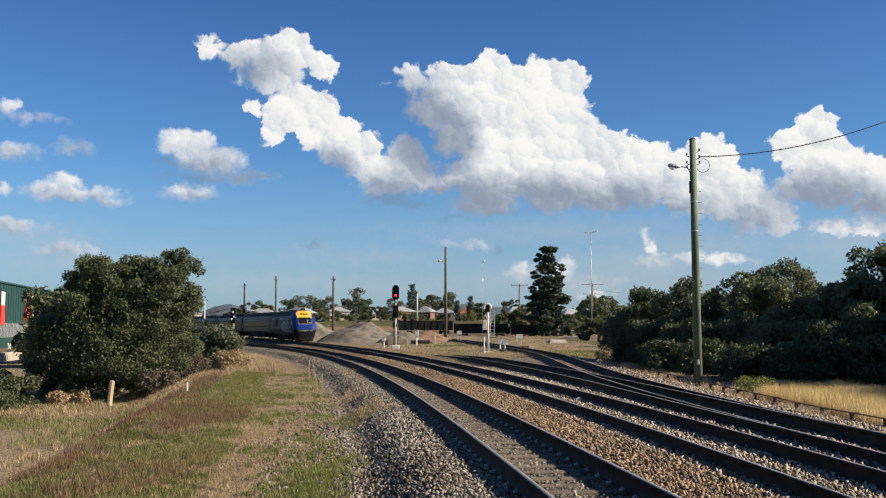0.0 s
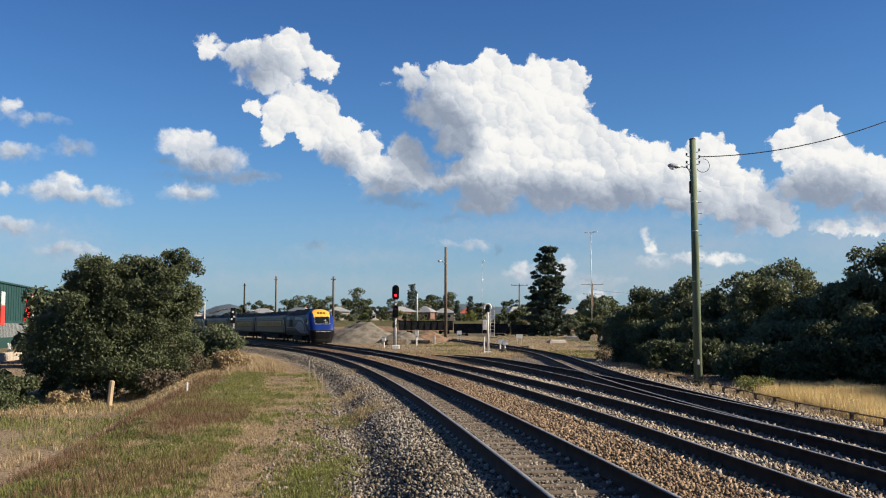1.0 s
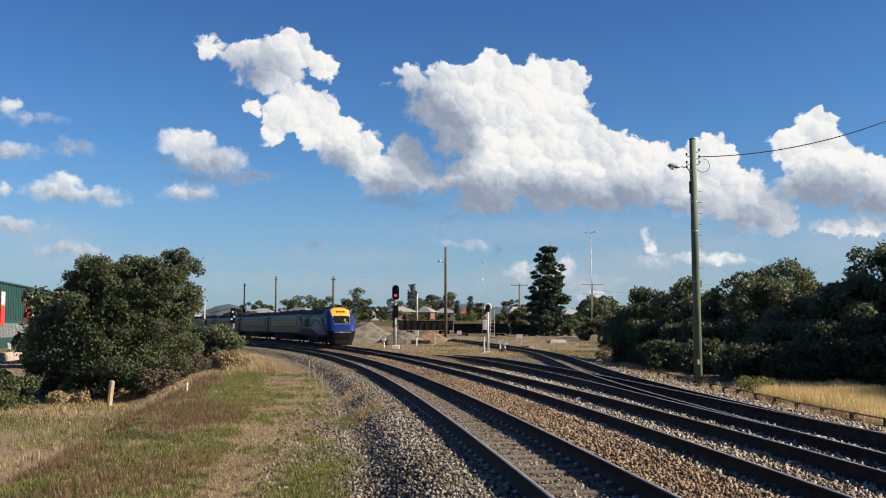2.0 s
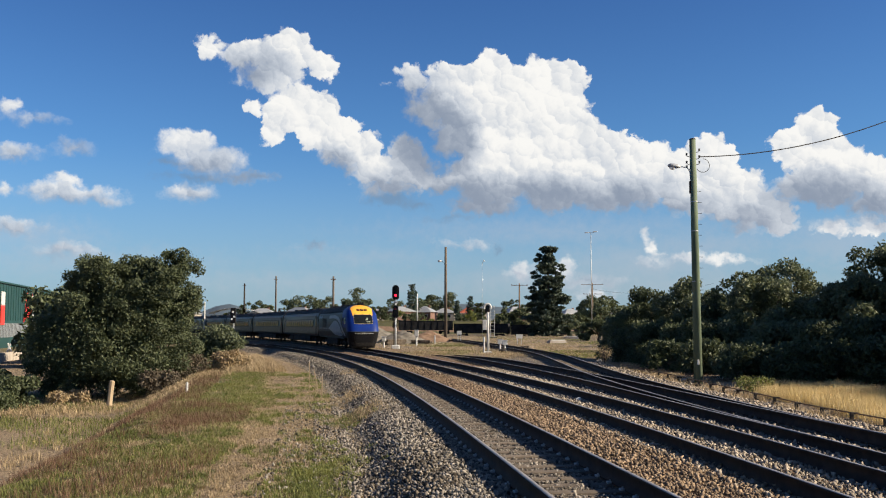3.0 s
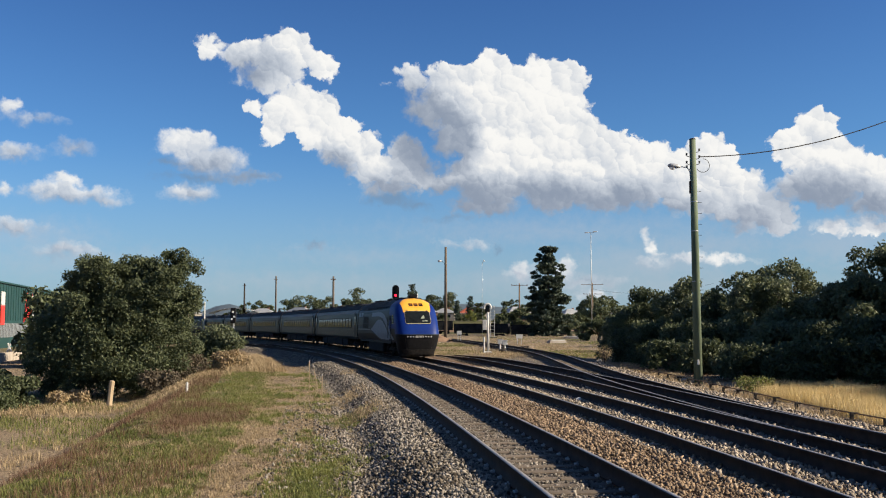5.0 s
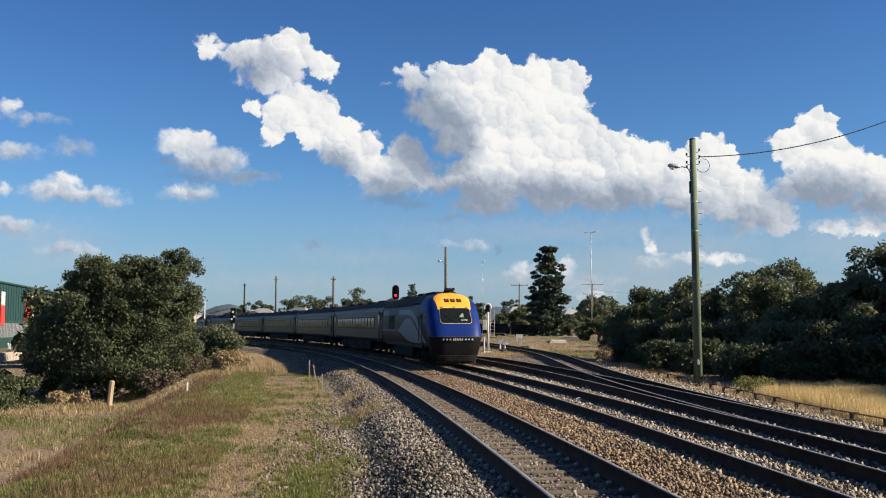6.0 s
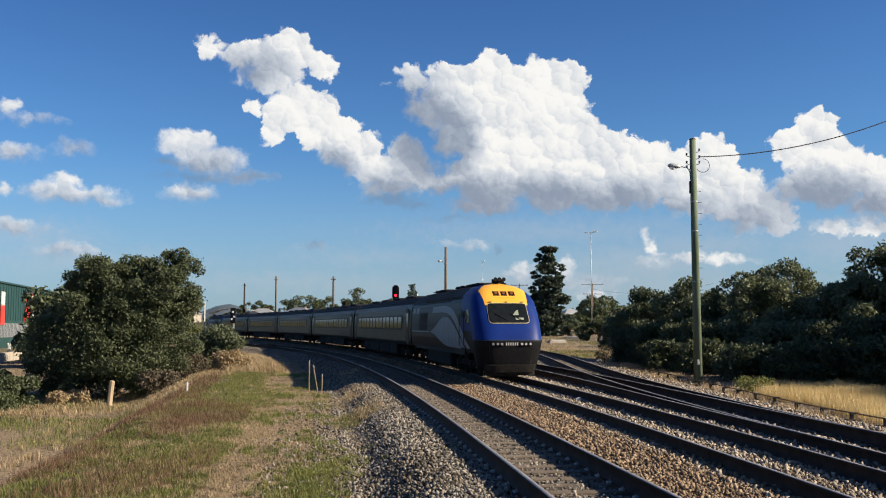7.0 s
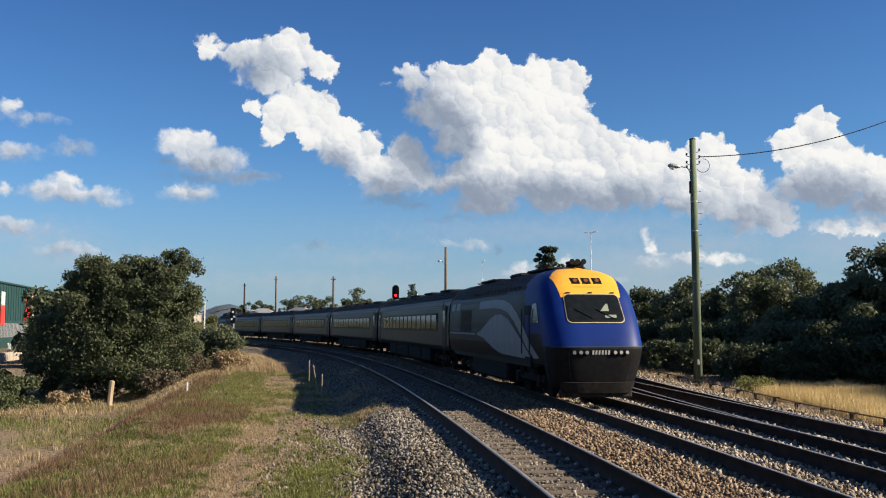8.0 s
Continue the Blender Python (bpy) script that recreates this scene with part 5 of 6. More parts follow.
def street_light():
    x, y = 11.05, 42.2
    ob = thing("street_light", "green timber pole with a street light and overhead wire", "street light", pose(x, y, gz(x, y)))
    h = 10.68
    pole = part("pole", tube([(0, 0, -0.4), (-0.02, 0, h * 0.5), (-0.05, 0, h)], [0.19, 0.165, 0.135], 14), M_POLE, ob, smooth=True)
    part("pole_cap", tube([(-0.05, 0, h), (-0.05, 0, h + 0.04)], [0.145, 0.12], 14), M_IRON, pole)
    arm = part("arm", tube([(-0.17, -0.02, 8.85), (-0.20, -0.02, 9.25), (-0.32, -0.02, 9.42), (-0.55, -0.02, 9.46), (-0.72, -0.02, 9.47)], 0.022, 8), M_GALV, ob)
    bm = tube([(-0.60, 0, 9.47), (-0.72, 0, 9.48), (-0.92, 0, 9.50), (-1.08, 0, 9.52), (-1.16, 0, 9.52)], [0.05, 0.085, 0.115, 0.09, 0.03], 12)
    head = part("lamp_head", bm, M_GALV, ob, "grey lamp housing", smooth=True)
    part("lamp_lens", tube([(-0.78, 0, 9.43), (-0.95, 0, 9.40), (-1.08, 0, 9.44)], [0.05, 0.085, 0.05], 10), M_LAMPGLASS, head, "clear lamp bowl", smooth=True)
    part("control_box", box(-0.17, 0, 8.55, 0.10, 0.14, 0.55, 0.01), M_IRON, ob)
    for zz, sx in ((10.15, 1), (9.85, 1), (9.6, 1), (9.95, -1), (9.6, -1), (9.4, -1)):
        pin = part("insulator_pin", tube([(-0.04 + sx * 0.10, 0, zz - 0.06), (-0.04 + sx * 0.26, 0, zz - 0.02), (-0.04 + sx * 0.28, 0, zz + 0.05)], 0.014, 6), M_IRON, ob)
        part("insulator", tube([(-0.04 + sx * 0.28, 0, zz + 0.02), (-0.04 + sx * 0.28, 0, zz + 0.05), (-0.04 + sx * 0.28, 0, zz + 0.12)], [0.05, 0.035, 0.045], 8), M_IRON, pin)
    loop = [(0.38 + 0.30 * math.cos(a), 0, 9.52 + 0.30 * math.sin(a)) for a in np.linspace(-2.6, 1.5, 16)]
    part("cable_loop", tube(loop, 0.014, 6), M_IRON, ob)
    for k in range(13):
        zz = 2.6 + 0.48 * k
        part("step_bolt", tube([(0.13, 0, zz), (0.30, 0, zz)], 0.010, 6), M_IRON, ob)
    part("marker_plate", box(-0.03, -0.185, 0.92, 0.09, 0.02, 0.22, 0.008), M_WHITE, ob, "small white marker plate")
    for zz in (4.4, 6.6, 7.9):
        part("pole_band", tube([(-0.025, 0, zz), (-0.025, 0, zz + 0.035)], 0.168, 14), M_GALV, ob)
    return ob


street_light()


def cable(name, a, b, sag, r, label, n=24):
    pts = []
    for i in range(n + 1):
        t = i / n
        p = Vector(a).lerp(Vector(b), t)
        p.z -= sag * 4 * t * (1 - t)
        pts.append(p)
    return tagged(part(name, tube(pts, r, 6), M_IRON), label, "cable")


cable("overhead_cable", (11.25, 42.2, 9.42), (24.0, 44.5, 13.0), 0.75, 0.022, "black overhead cable strung from the street light pole")


cable("distant_cable", (47.0, 305.0, 13.2), (80.0, 285, 14.2), 2.2, 0.03, "thin distant power cable above the trees")


def timber_pole(x, y, h, r, label, arms=(), lamp=None, mat=None, base=None):
    z = gz(x, y) if base is None else base
    ob = thing("utility_pole", label, "utility pole", pose(x, y, z))
    part("pole", tube([(0, 0, -0.4), (0, 0, h * 0.5), (0, 0, h)], [r * 1.15, r, r * 0.8], 10), mat or M_WOODPOLE, ob, smooth=True)
    for zz, w in arms:
        arm = part("crossarm", box(0, -r, zz, w, 0.12, 0.14, 0.01), M_WOODPOLE, ob)
        for k in range(4):
            dx = w * (-0.45 + 0.3 * k)
            part("insulator", tube([(dx, -r, zz + 0.07), (dx, -r, zz + 0.30)], [0.07, 0.05], 8), M_IRON, arm)
    if lamp:
        dx, zz = lamp
        part("lamp_arm", tube([(0, 0, zz - 0.6), (dx * 0.5, 0, zz - 0.05), (dx, 0, zz)], 0.03, 6), M_GALV, ob)
        part("lamp_head", tube([(dx * 0.7, 0, zz), (dx, 0, zz + 0.05), (dx * 1.35 if abs(dx) < 2 else dx + 0.5, 0, zz + 0.02)], [0.12, 0.22, 0.1], 10), M_WHITE, ob, "pale lamp head", smooth=True)
    return ob


timber_pole(0.45, 161, 15.4, 0.24, "bare weathered timber pole with a lamp on an arm", lamp=(-1.0, 13.0), mat=M_GREYPOLE)
timber_pole(6.6, 163, 13.3, 0.022, "slender lamp mast with a pale lamp head", lamp=(0.3, 13.2), mat=M_GALV)
timber_pole(-26.6, 235, 14.0, 0.28, "grey utility pole standing behind the heaps", arms=((13.2, 1.2),), mat=M_GREYPOLE)
timber_pole(-69.0, 400, 19.0, 0.35, "distant grey utility pole above the roofs", arms=((17.5, 1.6),), mat=M_GREYPOLE)
timber_pole(-82.0, 400, 16.0, 0.35, "distant dark utility pole above the roofs", arms=((15, 1.4),), mat=M_IRON)
timber_pole(-9.0, 340, 10.5, 0.22, "distant pale utility pole among the trees", mat=M_WHITE)
timber_pole(20.5, 260, 13.5, 0.22, "distant utility pole with a crossarm", arms=((13.0, 4.6),), mat=M_WOODPOLE)
timber_pole(47.0, 305, 14.5, 0.26, "distant utility pole with two crossarms", arms=((14.0, 7.0), (11.0, 6.0)), mat=M_WOODPOLE)


def tall_mast(x, y, h):
    ob = thing("lighting_mast", "tall slender grey yard lighting mast with twin lamps", "lighting mast", pose(x, y, gz(x, y)))
    part("mast", tube([(0, 0, -0.4), (0, 0, h * 0.6), (0, 0, h)], [0.14, 0.10, 0.07], 10), M_GALV, ob, smooth=True)
    for sx in (-1, 1):
        arm = part("lamp_arm", tube([(0, 0, h), (sx * 0.8, 0, h + 0.1)], 0.05, 6), M_GALV, ob)
        part("lamp_head", box(sx * 1.0, 0, h + 0.12 * (1 + sx), 0.9, 0.4, 0.22, 0.05), M_GALV, arm)
    return ob


tall_mast(34.5, 225, 23.9)


def signal_mast():
    x, y = -4.57, 93.5
    ob = thing("railway_signal", "railway colour light signal showing red on a grey mast", "railway signal", pose(x, y, gz(x, y)))
    part("base", box(0, 0, 0.12, 0.75, 0.75, 0.5, 0.05), M_WHITE, ob, "white concrete base")
    mast = part("mast", tube([(0, 0, 0.3), (0, 0, 1.4), (0, 0, 5.6)], [0.13, 0.09, 0.075], 10), M_GALV, ob, smooth=True)
    for zc, hh, lit in ((5.45, 1.40, True), (3.60, 1.2, False)):
        r = 0.33 if lit else 0.26
        bm = bmesh.new()
        prof = [(-r, -hh / 2 + r * 0.6)] + [(r * math.cos(a), hh / 2 - r + r * math.sin(a)) for a in np.linspace(math.pi, 0, 13)] + [(r, -hh / 2 + r * 0.6), (r * 0.7, -hh / 2), (-r * 0.7, -hh / 2)]
        vs = [bm.verts.new((px, -0.14, zc + pz)) for px, pz in prof]
        f = bm.faces.new(vs)
        e = bmesh.ops.extrude_face_region(bm, geom=[f])
        bmesh.ops.translate(bm, verts=[g for g in e["geom"] if isinstance(g, bmesh.types.BMVert)], vec=(0, 0.2, 0))
        bmesh.ops.recalc_face_normals(bm, faces=bm.faces)
        plate = part("signal_head", bm, M_BLACK, ob, "black signal head with rounded top")
        for k, dz in enumerate((-0.30, 0.06, 0.42) if lit else (-0.3, 0.25)):
            zz = zc + dz
            on = lit and k == 0
            part("signal_lens", tube([(0, -0.14, zz), (0, -0.17, zz)], 0.12 if on else 0.11, 14), M_REDLAMP if on else (M_REDLENS if k == 1 and not lit else M_GLASS), plate, "glowing red lens" if on else "dark unlit lens")
            hood = [(0.17 * math.cos(a), 0.17 * math.sin(a)) for a in np.linspace(-0.4, math.pi + 0.4, 14)]
            hb = bmesh.new()
            ra = [hb.verts.new((px, -0.14, zz + pz)) for px, pz in hood]
            rb = [hb.verts.new((px, -0.42, zz + pz)) for px, pz in hood]
            for i in range(len(hood) - 1):
                hb.faces.new((ra[i], ra[i + 1], rb[i + 1], rb[i]))
            bmesh.ops.solidify(hb, geom=list(hb.faces), thickness=0.012)
            part("lens_hood", hb, M_BLACK, plate)
    part("identity_plate", box(0, -0.13, 4.48, 0.42, 0.03, 0.16), M_WHITE, ob, "white plate with dark bars")
    for k in range(3):
        part("plate_bar", box(-0.12 + 0.12 * k, -0.15, 4.48, 0.05, 0.015, 0.10), M_BLACK, ob)
    part("platform", box(0, 0.3, 2.75, 0.9, 0.6, 0.06), M_IRON, ob)
    for sx in (-0.2, 0.2):
        part("ladder_rail", tube([(sx, 0.5, 0.1), (sx, 0.42, 4.6)], 0.025, 6), M_IRON, ob)
    for k in range(14):
        part("ladder_rung", tube([(-0.2, 0.47, 0.5 + 0.29 * k), (0.2, 0.47, 0.5 + 0.29 * k)], 0.016, 6), M_IRON, ob)
    part("junction_box", box(-0.1, 0.1, 2.3, 0.42, 0.3, 0.5, 0.03), M_IRON, ob)
    return ob


signal_mast()


def indicator_signal():
    x, y = 3.66, 79.0
    ob = thing("indicator_signal", "white railway signal post with round hood and ladder", "railway signal", pose(x, y, gz(x, y)))
    part("base", box(0, 0, 0.05, 0.6, 0.6, 0.25, 0.04), M_WHITE, ob)
    part("mast", tube([(0, 0, 0.1), (0, 0, 3.6)], [0.11, 0.09], 10), M_WHITE, ob, "white painted mast", smooth=True)
    ring = bmesh.new()
    arc = [(0.27 * math.cos(a), 0.27 * math.sin(a)) for a in np.linspace(-0.5, math.pi + 0.5, 18)]
    add_tube(ring, [(px - 0.05, -0.15, 3.75 + pz) for px, pz in arc], 0.085, 8)
    hd = part("signal_hood", ring, M_WHITE, ob, "white round signal hood", smooth=True)
    part("signal_lens", tube([(-0.05, -0.1, 3.72), (-0.05, -0.14, 3.72)], 0.16, 14), M_GLASS, hd)
    part("signal_body", box(-0.05, 0.08, 3.65, 0.42, 0.36, 0.6, 0.05), M_IRON, ob)
    part("apparatus_case", box(-0.27, -0.06, 2.33, 0.30, 0.25, 0.82, 0.02), M_WHITE, ob, "white apparatus case")
    for sx in (0.22, 0.55):
        part("ladder_rail", tube([(sx, 0.25, 1.3), (sx - 0.05, 0.2, 3.9)], 0.022, 6), M_GALV, ob)
    for k in range(9):
        part("ladder_rung", tube([(0.22, 0.24, 1.4 + 0.28 * k), (0.55, 0.24, 1.4 + 0.28 * k)], 0.015, 6), M_GALV, ob)
    part("platform", box(0.42, 0.25, 1.28, 0.55, 0.5, 0.05), M_IRON, ob)
    part("side_post", tube([(-0.34, -0.4, 0), (-0.34, -0.4, 1.35)], 0.07, 8), M_WHITE, ob)
    return ob


indicator_signal()


def marker_post(x, y, h, label, r=0.08, lean=0.0, mat=None, z=None):
    ob = thing("marker_post", label, "post", pose(x, y, gz(x, y) if z is None else z, 0, lean, random.uniform(0, 40)))
    part("post", tube([(0, 0, -0.25), (0, 0, h * 0.97), (0, 0, h)], [r, r, r * 0.6], 8), mat or M_WHITE, ob)
    return ob


def relay_case(x, y, h, label):
    ob = thing("relay_case", label, "relay case", pose(x, y, gz(x, y)))
    part("post", tube([(0, 0, -0.2), (0, 0, h * 0.7)], 0.09, 8), M_WHITE, ob)
    part("case", box(0, 0, h * 0.82, 0.42, 0.35, h * 0.4, 0.03), M_WHITE, ob)
    part("case_lid", box(0, 0, h * 1.03, 0.48, 0.41, 0.05, 0.01), M_GALV, ob)
    return ob


relay_case(-2.85, 104.5, 1.7, "white relay case on a post beside the track")
relay_case(-5.9, 97.0, 1.1, "small white relay case near the red signal")
relay_case(5.1, 87.0, 1.0, "small grey relay case beside the yard track")
relay_case(5.3, 83.5, 0.95, "small grey relay case beside the yard track")
marker_post(-1.0, 118, 1.0, "small white post beside the dirt heap")


def track_sign(x, y, h, w, label):
    ob = thing("track_sign", label, "sign", pose(x, y, gz(x, y)))
    for dx in (-w * 0.3, w * 0.3):
        part("post", tube([(dx, 0, -0.2), (dx, 0, h)], 0.035, 6), M_GALV, ob)
    part("board", box(0, -0.05, h - 0.25, w, 0.04, 0.5, 0.008), M_WHITE, ob, "white sign board")
    return ob


track_sign(2.2, 131, 1.5, 0.6, "white board on two thin posts in the yard")
track_sign(9.5, 121, 1.3, 0.8, "white board on two thin posts beside the yard track")


def concrete_slab(x, y, l, w, h, rz, label):
    ob = thing("concrete_slab", label, "slab", pose(x, y, gz(x, y), 0, 0, rz))
    part("slab_body", box(0, 0, h / 2 - 0.05, l, w, h + 0.1, 0.04), M_HOUSE, ob)
    part("slab_lid", box(0.1, 0.05, h + 0.05, l * 0.8, w * 0.8, 0.10, 0.02), M_WHITE, ob, "pale loose lid")
    return ob


concrete_slab(15.4, 132, 2.4, 1.2, 0.35, 15, "pale concrete slab lying in the yard dirt")
concrete_slab(22.4, 168, 3.2, 1.4, 0.40, -8, "pale concrete slab before the far bushes")
marker_post(-10.1, 38.5, 0.42, "short white plastic marker post on the bank", 0.05)
marker_post(-16.0, 46.8, 1.35, "pale weathered timber fence post below the bank", 0.13, 5, M_STUMP)
marker_post(-19.0, 47.5, 0.7, "leaning grey stick in the low field", 0.04, 35, M_BARK)


def stake(x, y, h, lean, label):
    ob = thing("survey_stake", label, "stake", pose(x, y, gz(x, y), 0, lean, 10))
    part("stake_shaft", box(0, 0, h / 2 - 0.1, 0.035, 0.030, h + 0.2, 0.004), M_STUMP, ob)
    part("stake_tip", box(0, 0, h - 0.02, 0.04, 0.026, 0.10, 0.004), M_WHITE, ob, "white painted tip")
    return ob


stake(-5.35, 39.0, 1.18, 0, "pale timber survey stake in dry grass")
stake(-4.98, 38.8, 1.02, -10, "leaning pale timber survey stake in dry grass")
stake(-4.15, 33.4, 0.92, 1, "thin white-tipped survey stake in dry grass")


def rock(x, y, r, label, mat):
    bm = bmesh.new()
    bmesh.ops.create_icosphere(bm, subdivisions=2, radius=r)
    for v in bm.verts:
        v.co *= 1 + 0.35 * noise.noise(v.co * (1.6 / r))
        v.co.z *= 0.75
    ob = tagged(part("rock", bm, mat), label, "rock")
    ob.matrix_basis = pose(x, y, gz(x, y) + r * 0.35)
    return ob


rock(4.42, 17.9, 0.075, "white painted stone lying on the ballast", M_WHITE)
rock(4.1, 29.5, 0.10, "pale stone lying between the tracks", M_WHITE)
rock(10.9, 44.0, 0.16, "pale stone at the foot of the pole", M_STONE)
rock(13.0, 45.6, 0.12, "pale stone under the trees", M_WHITE)
rock(9.55, 59.5, 0.22, "pale stone beside the yard track", M_STONE)
rock(5.0, 81.0, 0.35, "dark rusty lump beside the relay cases", M_IRON)


def point_rodding():
    ob = thing("point_rodding", "rusty steel rodding on dark stools beside the yard track", "point rodding")
    pts = [(10.75, 15), (10.75, 22.5), (10.5, 28), (10.35, 34), (10.4, 42), (10.3, 47), (9.8, 53)]
    r = part("rod", tube([(x, y, gz(x, y) + 0.26) for x, y in pts], 0.020, 8), M_WOODPOLE, ob, "rust brown steel rod")
    for y in np.arange(18.2, 47, 1.75):
        x = float(np.interp(y, [p[1] for p in pts], [p[0] for p in pts]))
        z = gz(x, y)
        bm = box(x - 0.10, y, z + 0.12, 0.08, 0.10, 0.32, 0.01)
        add_box(bm, x - 0.02, y, z + 0.25, 0.20, 0.05, 0.05, 0.008)
        add_box(bm, x - 0.16, y + 0.02, z + 0.05, 0.30, 0.18, 0.10, 0.01)
        part("stool", bm, M_IRON, ob, "dark iron stool")
    return ob


point_rodding()


def turnout():
    """Check rails, switch blades and slide plates where loop and yard tracks meet."""
    ob = thing("turnout", "railway turnout with closing switch rails and pale slide plates", "turnout", kind="structure")
    for k, s in enumerate(np.arange(19.5, 29, 0.62)):
        x, y, h = at(YARD, s, -0.60)
        p = part("slide_plate", box(0, 0, -0.065, 0.14, 0.17, 0.05, 0.008), M_GALV, ob)
        p.matrix_basis = pose(x, y, 0, 0, 0, -math.degrees(h) + random.uniform(-3, 3))
    return ob


turnout()


def sleeper_stack(x, y, rz, n, label):
    ob = thing("sleeper_stack", label, "timber stack", pose(x, y, gz(x, y), 0, 0, rz))
    for k in range(n):
        row, col = divmod(k, 4)
        b = part("old_sleeper", box(0, 0, 0, 2.3, 0.24, 0.15, 0.015), M_BARK, ob)
        b.matrix_basis = pose(random.uniform(-0.15, 0.15), -0.45 + 0.3 * col, 0.08 + 0.16 * row, 0, 0, random.uniform(-5, 5))
    return ob


sleeper_stack(-5.6, 112, 25, 14, "loose stack of old dark timber sleepers")
sleeper_stack(-2.6, 117, -15, 10, "loose stack of old dark timber sleepers")
sleeper_stack(8.6, 100, 70, 7, "low stack of old timber sleepers beside the yard track")


def bush(x, y, h, w, seed, label, mat, count=5000, leaf=0.10, z=None):
    return tree("bush", label, x, y, random_blobs(seed, w, w, h, 16, 0.42 * h ** 0.5, 0.03), count, leaf, mat, seed, 0.05, z, "bush")


bush(-14.6, 62.5, 2.6, 1.5, 81, "green bush on the bank beside the track", M_LEAF_OLIVE, 9000)
bush(-16.2, 60, 2.4, 1.6, 82, "dark green bush below the bank", M_LEAF, 9000)
bush(-13.9, 53, 1.3, 1.2, 83, "twiggy brown undergrowth on the bank slope", M_TWIG, 4500, 0.07)
bush(-14.4, 49, 1.2, 1.2, 84, "twiggy brown undergrowth below the bank", M_TWIG, 4500, 0.07)
bush(-12.3, 57, 1.1, 1.0, 85, "dry straw coloured shrub on the bank crest", M_STRAW, 4500, 0.07)
bush(-21.0, 47, 1.5, 1.6, 86, "dark green undergrowth below the big tree", M_LEAF, 8000)
bush(-24.0, 50, 1.9, 1.8, 87, "dark green undergrowth below the big tree", M_LEAF, 8000)
bush(-18.5, 48.6, 0.7, 0.9, 88, "straw coloured tussock in the low field", M_STRAW, 3500, 0.07)
bush(-25.5, 49, 0.9, 1.0, 89, "straw coloured tussock in the low field", M_STRAW, 3500, 0.07)
bush(9.75, 58.6, 1.1, 0.22, 90, "small pale dry shrub beside the yard track", M_STRAW, 420, 0.04)
bush(11.6, 36.3, 0.6, 0.8, 91, "olive green weed clump beside the golden grass", M_GRASS, 1500, 0.04)
bush(9.9, 20.3, 0.5, 0.25, 92, "small bare weed beside the yard track", M_RED, 160, 0.04)
# ------------------------------------------------------------------ the distance
def heap(name, x, y, rx, ry, h, mat, label, seed):
    n = 40
    t = np.linspace(-1, 1, n)
    gx, gy = np.meshgrid(t, t)
    r = np.sqrt(gx**2 + gy**2)
    rng = np.random.default_rng(seed)
    ph = rng.uniform(0, 6, 6)
    bumps = 0.12 * np.sin(gx * 7 + ph[0]) * np.sin(gy * 6 + ph[1]) + 0.06 * np.sin(gx * 17 + ph[2]) * np.sin(gy * 15 + ph[3])
    z = np.maximum(0, 1 - r) ** 0.85 * (1 + bumps) * h - 0.05
    v = np.stack([x + gx * rx, y + gy * ry, z + ground_z(x + gx * rx, y + gy * ry)], -1).reshape(-1, 3)
    i = (np.arange(n - 1)[:, None] * n + np.arange(n - 1)[None]).ravel()
    return tagged(bulk(name, v, np.stack([i, i + 1, i + n + 1, i + n], 1), mat, smooth=True), label, "heap")


heap("gravel_mound", -10.9, 130, 6.2, 5, 2.9, M_GRAVEL, "grey heap of gravel beside the main track", 1)
heap("gravel_mound", -18.6, 140, 6, 5, 2.6, M_GRAVEL, "grey heap of gravel behind the main track", 2)
heap("dirt_heap", -2.1, 136, 4.0, 3.5, 1.5, M_DIRT, "reddish brown heap of dirt in the yard", 3)
heap("rubble_heap", -5.2, 124, 3.5, 2.5, 1.7, M_GRAVEL, "dark heap of rubble and old sleepers", 4)
heap("earth_bank", -20.0, 292, 70, 9, 1.2, M_DIRT, "long low earth bank behind the wagons", 5)


def coal_wagon(x, y, l=12.5):
    ob = thing("coal_wagon", "black open coal wagon standing in a row", "railway wagon", pose(x, y, gz(x, y) + 0.2), "row of standing coal wagons")
    bm = bmesh.new()
    a = [bm.verts.new(p) for p in ((-l / 2, -1.4, 0.8), (l / 2, -1.4, 0.8), (l / 2, 1.4, 0.8), (-l / 2, 1.4, 0.8))]
    b = [bm.verts.new(p) for p in ((-l / 2, -1.5, 3.0), (l / 2, -1.5, 3.0), (l / 2, 1.5, 3.0), (-l / 2, 1.5, 3.0))]
    c = [bm.verts.new((v.co.x * 0.99, v.co.y * 0.94, 3.0)) for v in b]
    d = [bm.verts.new((v.co.x * 0.99, v.co.y * 0.94, 1.6)) for v in b]
    for lo, hi in ((a, b), (b, c), (c, d)):
        for i in range(4):
            bm.faces.new((lo[i], lo[(i + 1) % 4], hi[(i + 1) % 4], hi[i]))
    bm.faces.new(a[::-1])
    bm.faces.new(d)
    bmesh.ops.recalc_face_normals(bm, faces=bm.faces)
    body = part("wagon_body", bm, M_WAGON, ob)
    for k in range(9):
        part("side_rib", box(-l / 2 + 0.3 + k * (l - 0.6) / 8, -1.49, 1.9, 0.12, 0.10, 2.1), M_WAGON, body)
    part("top_rail", box(0, -1.52, 2.95, l, 0.10, 0.14), M_WAGON, body)
    for sx in (-l / 2 + 2, l / 2 - 2):
        bm = box(sx, -1.0, 0.55, 2.4, 0.2, 0.35, 0.03)
        for dx in (-0.85, 0.85):
            add_tube(bm, [(sx + dx, -0.85, 0.35), (sx + dx, -0.70, 0.35)], 0.42, 14)
        part("bogie", bm, M_UNDER, ob)
    return ob


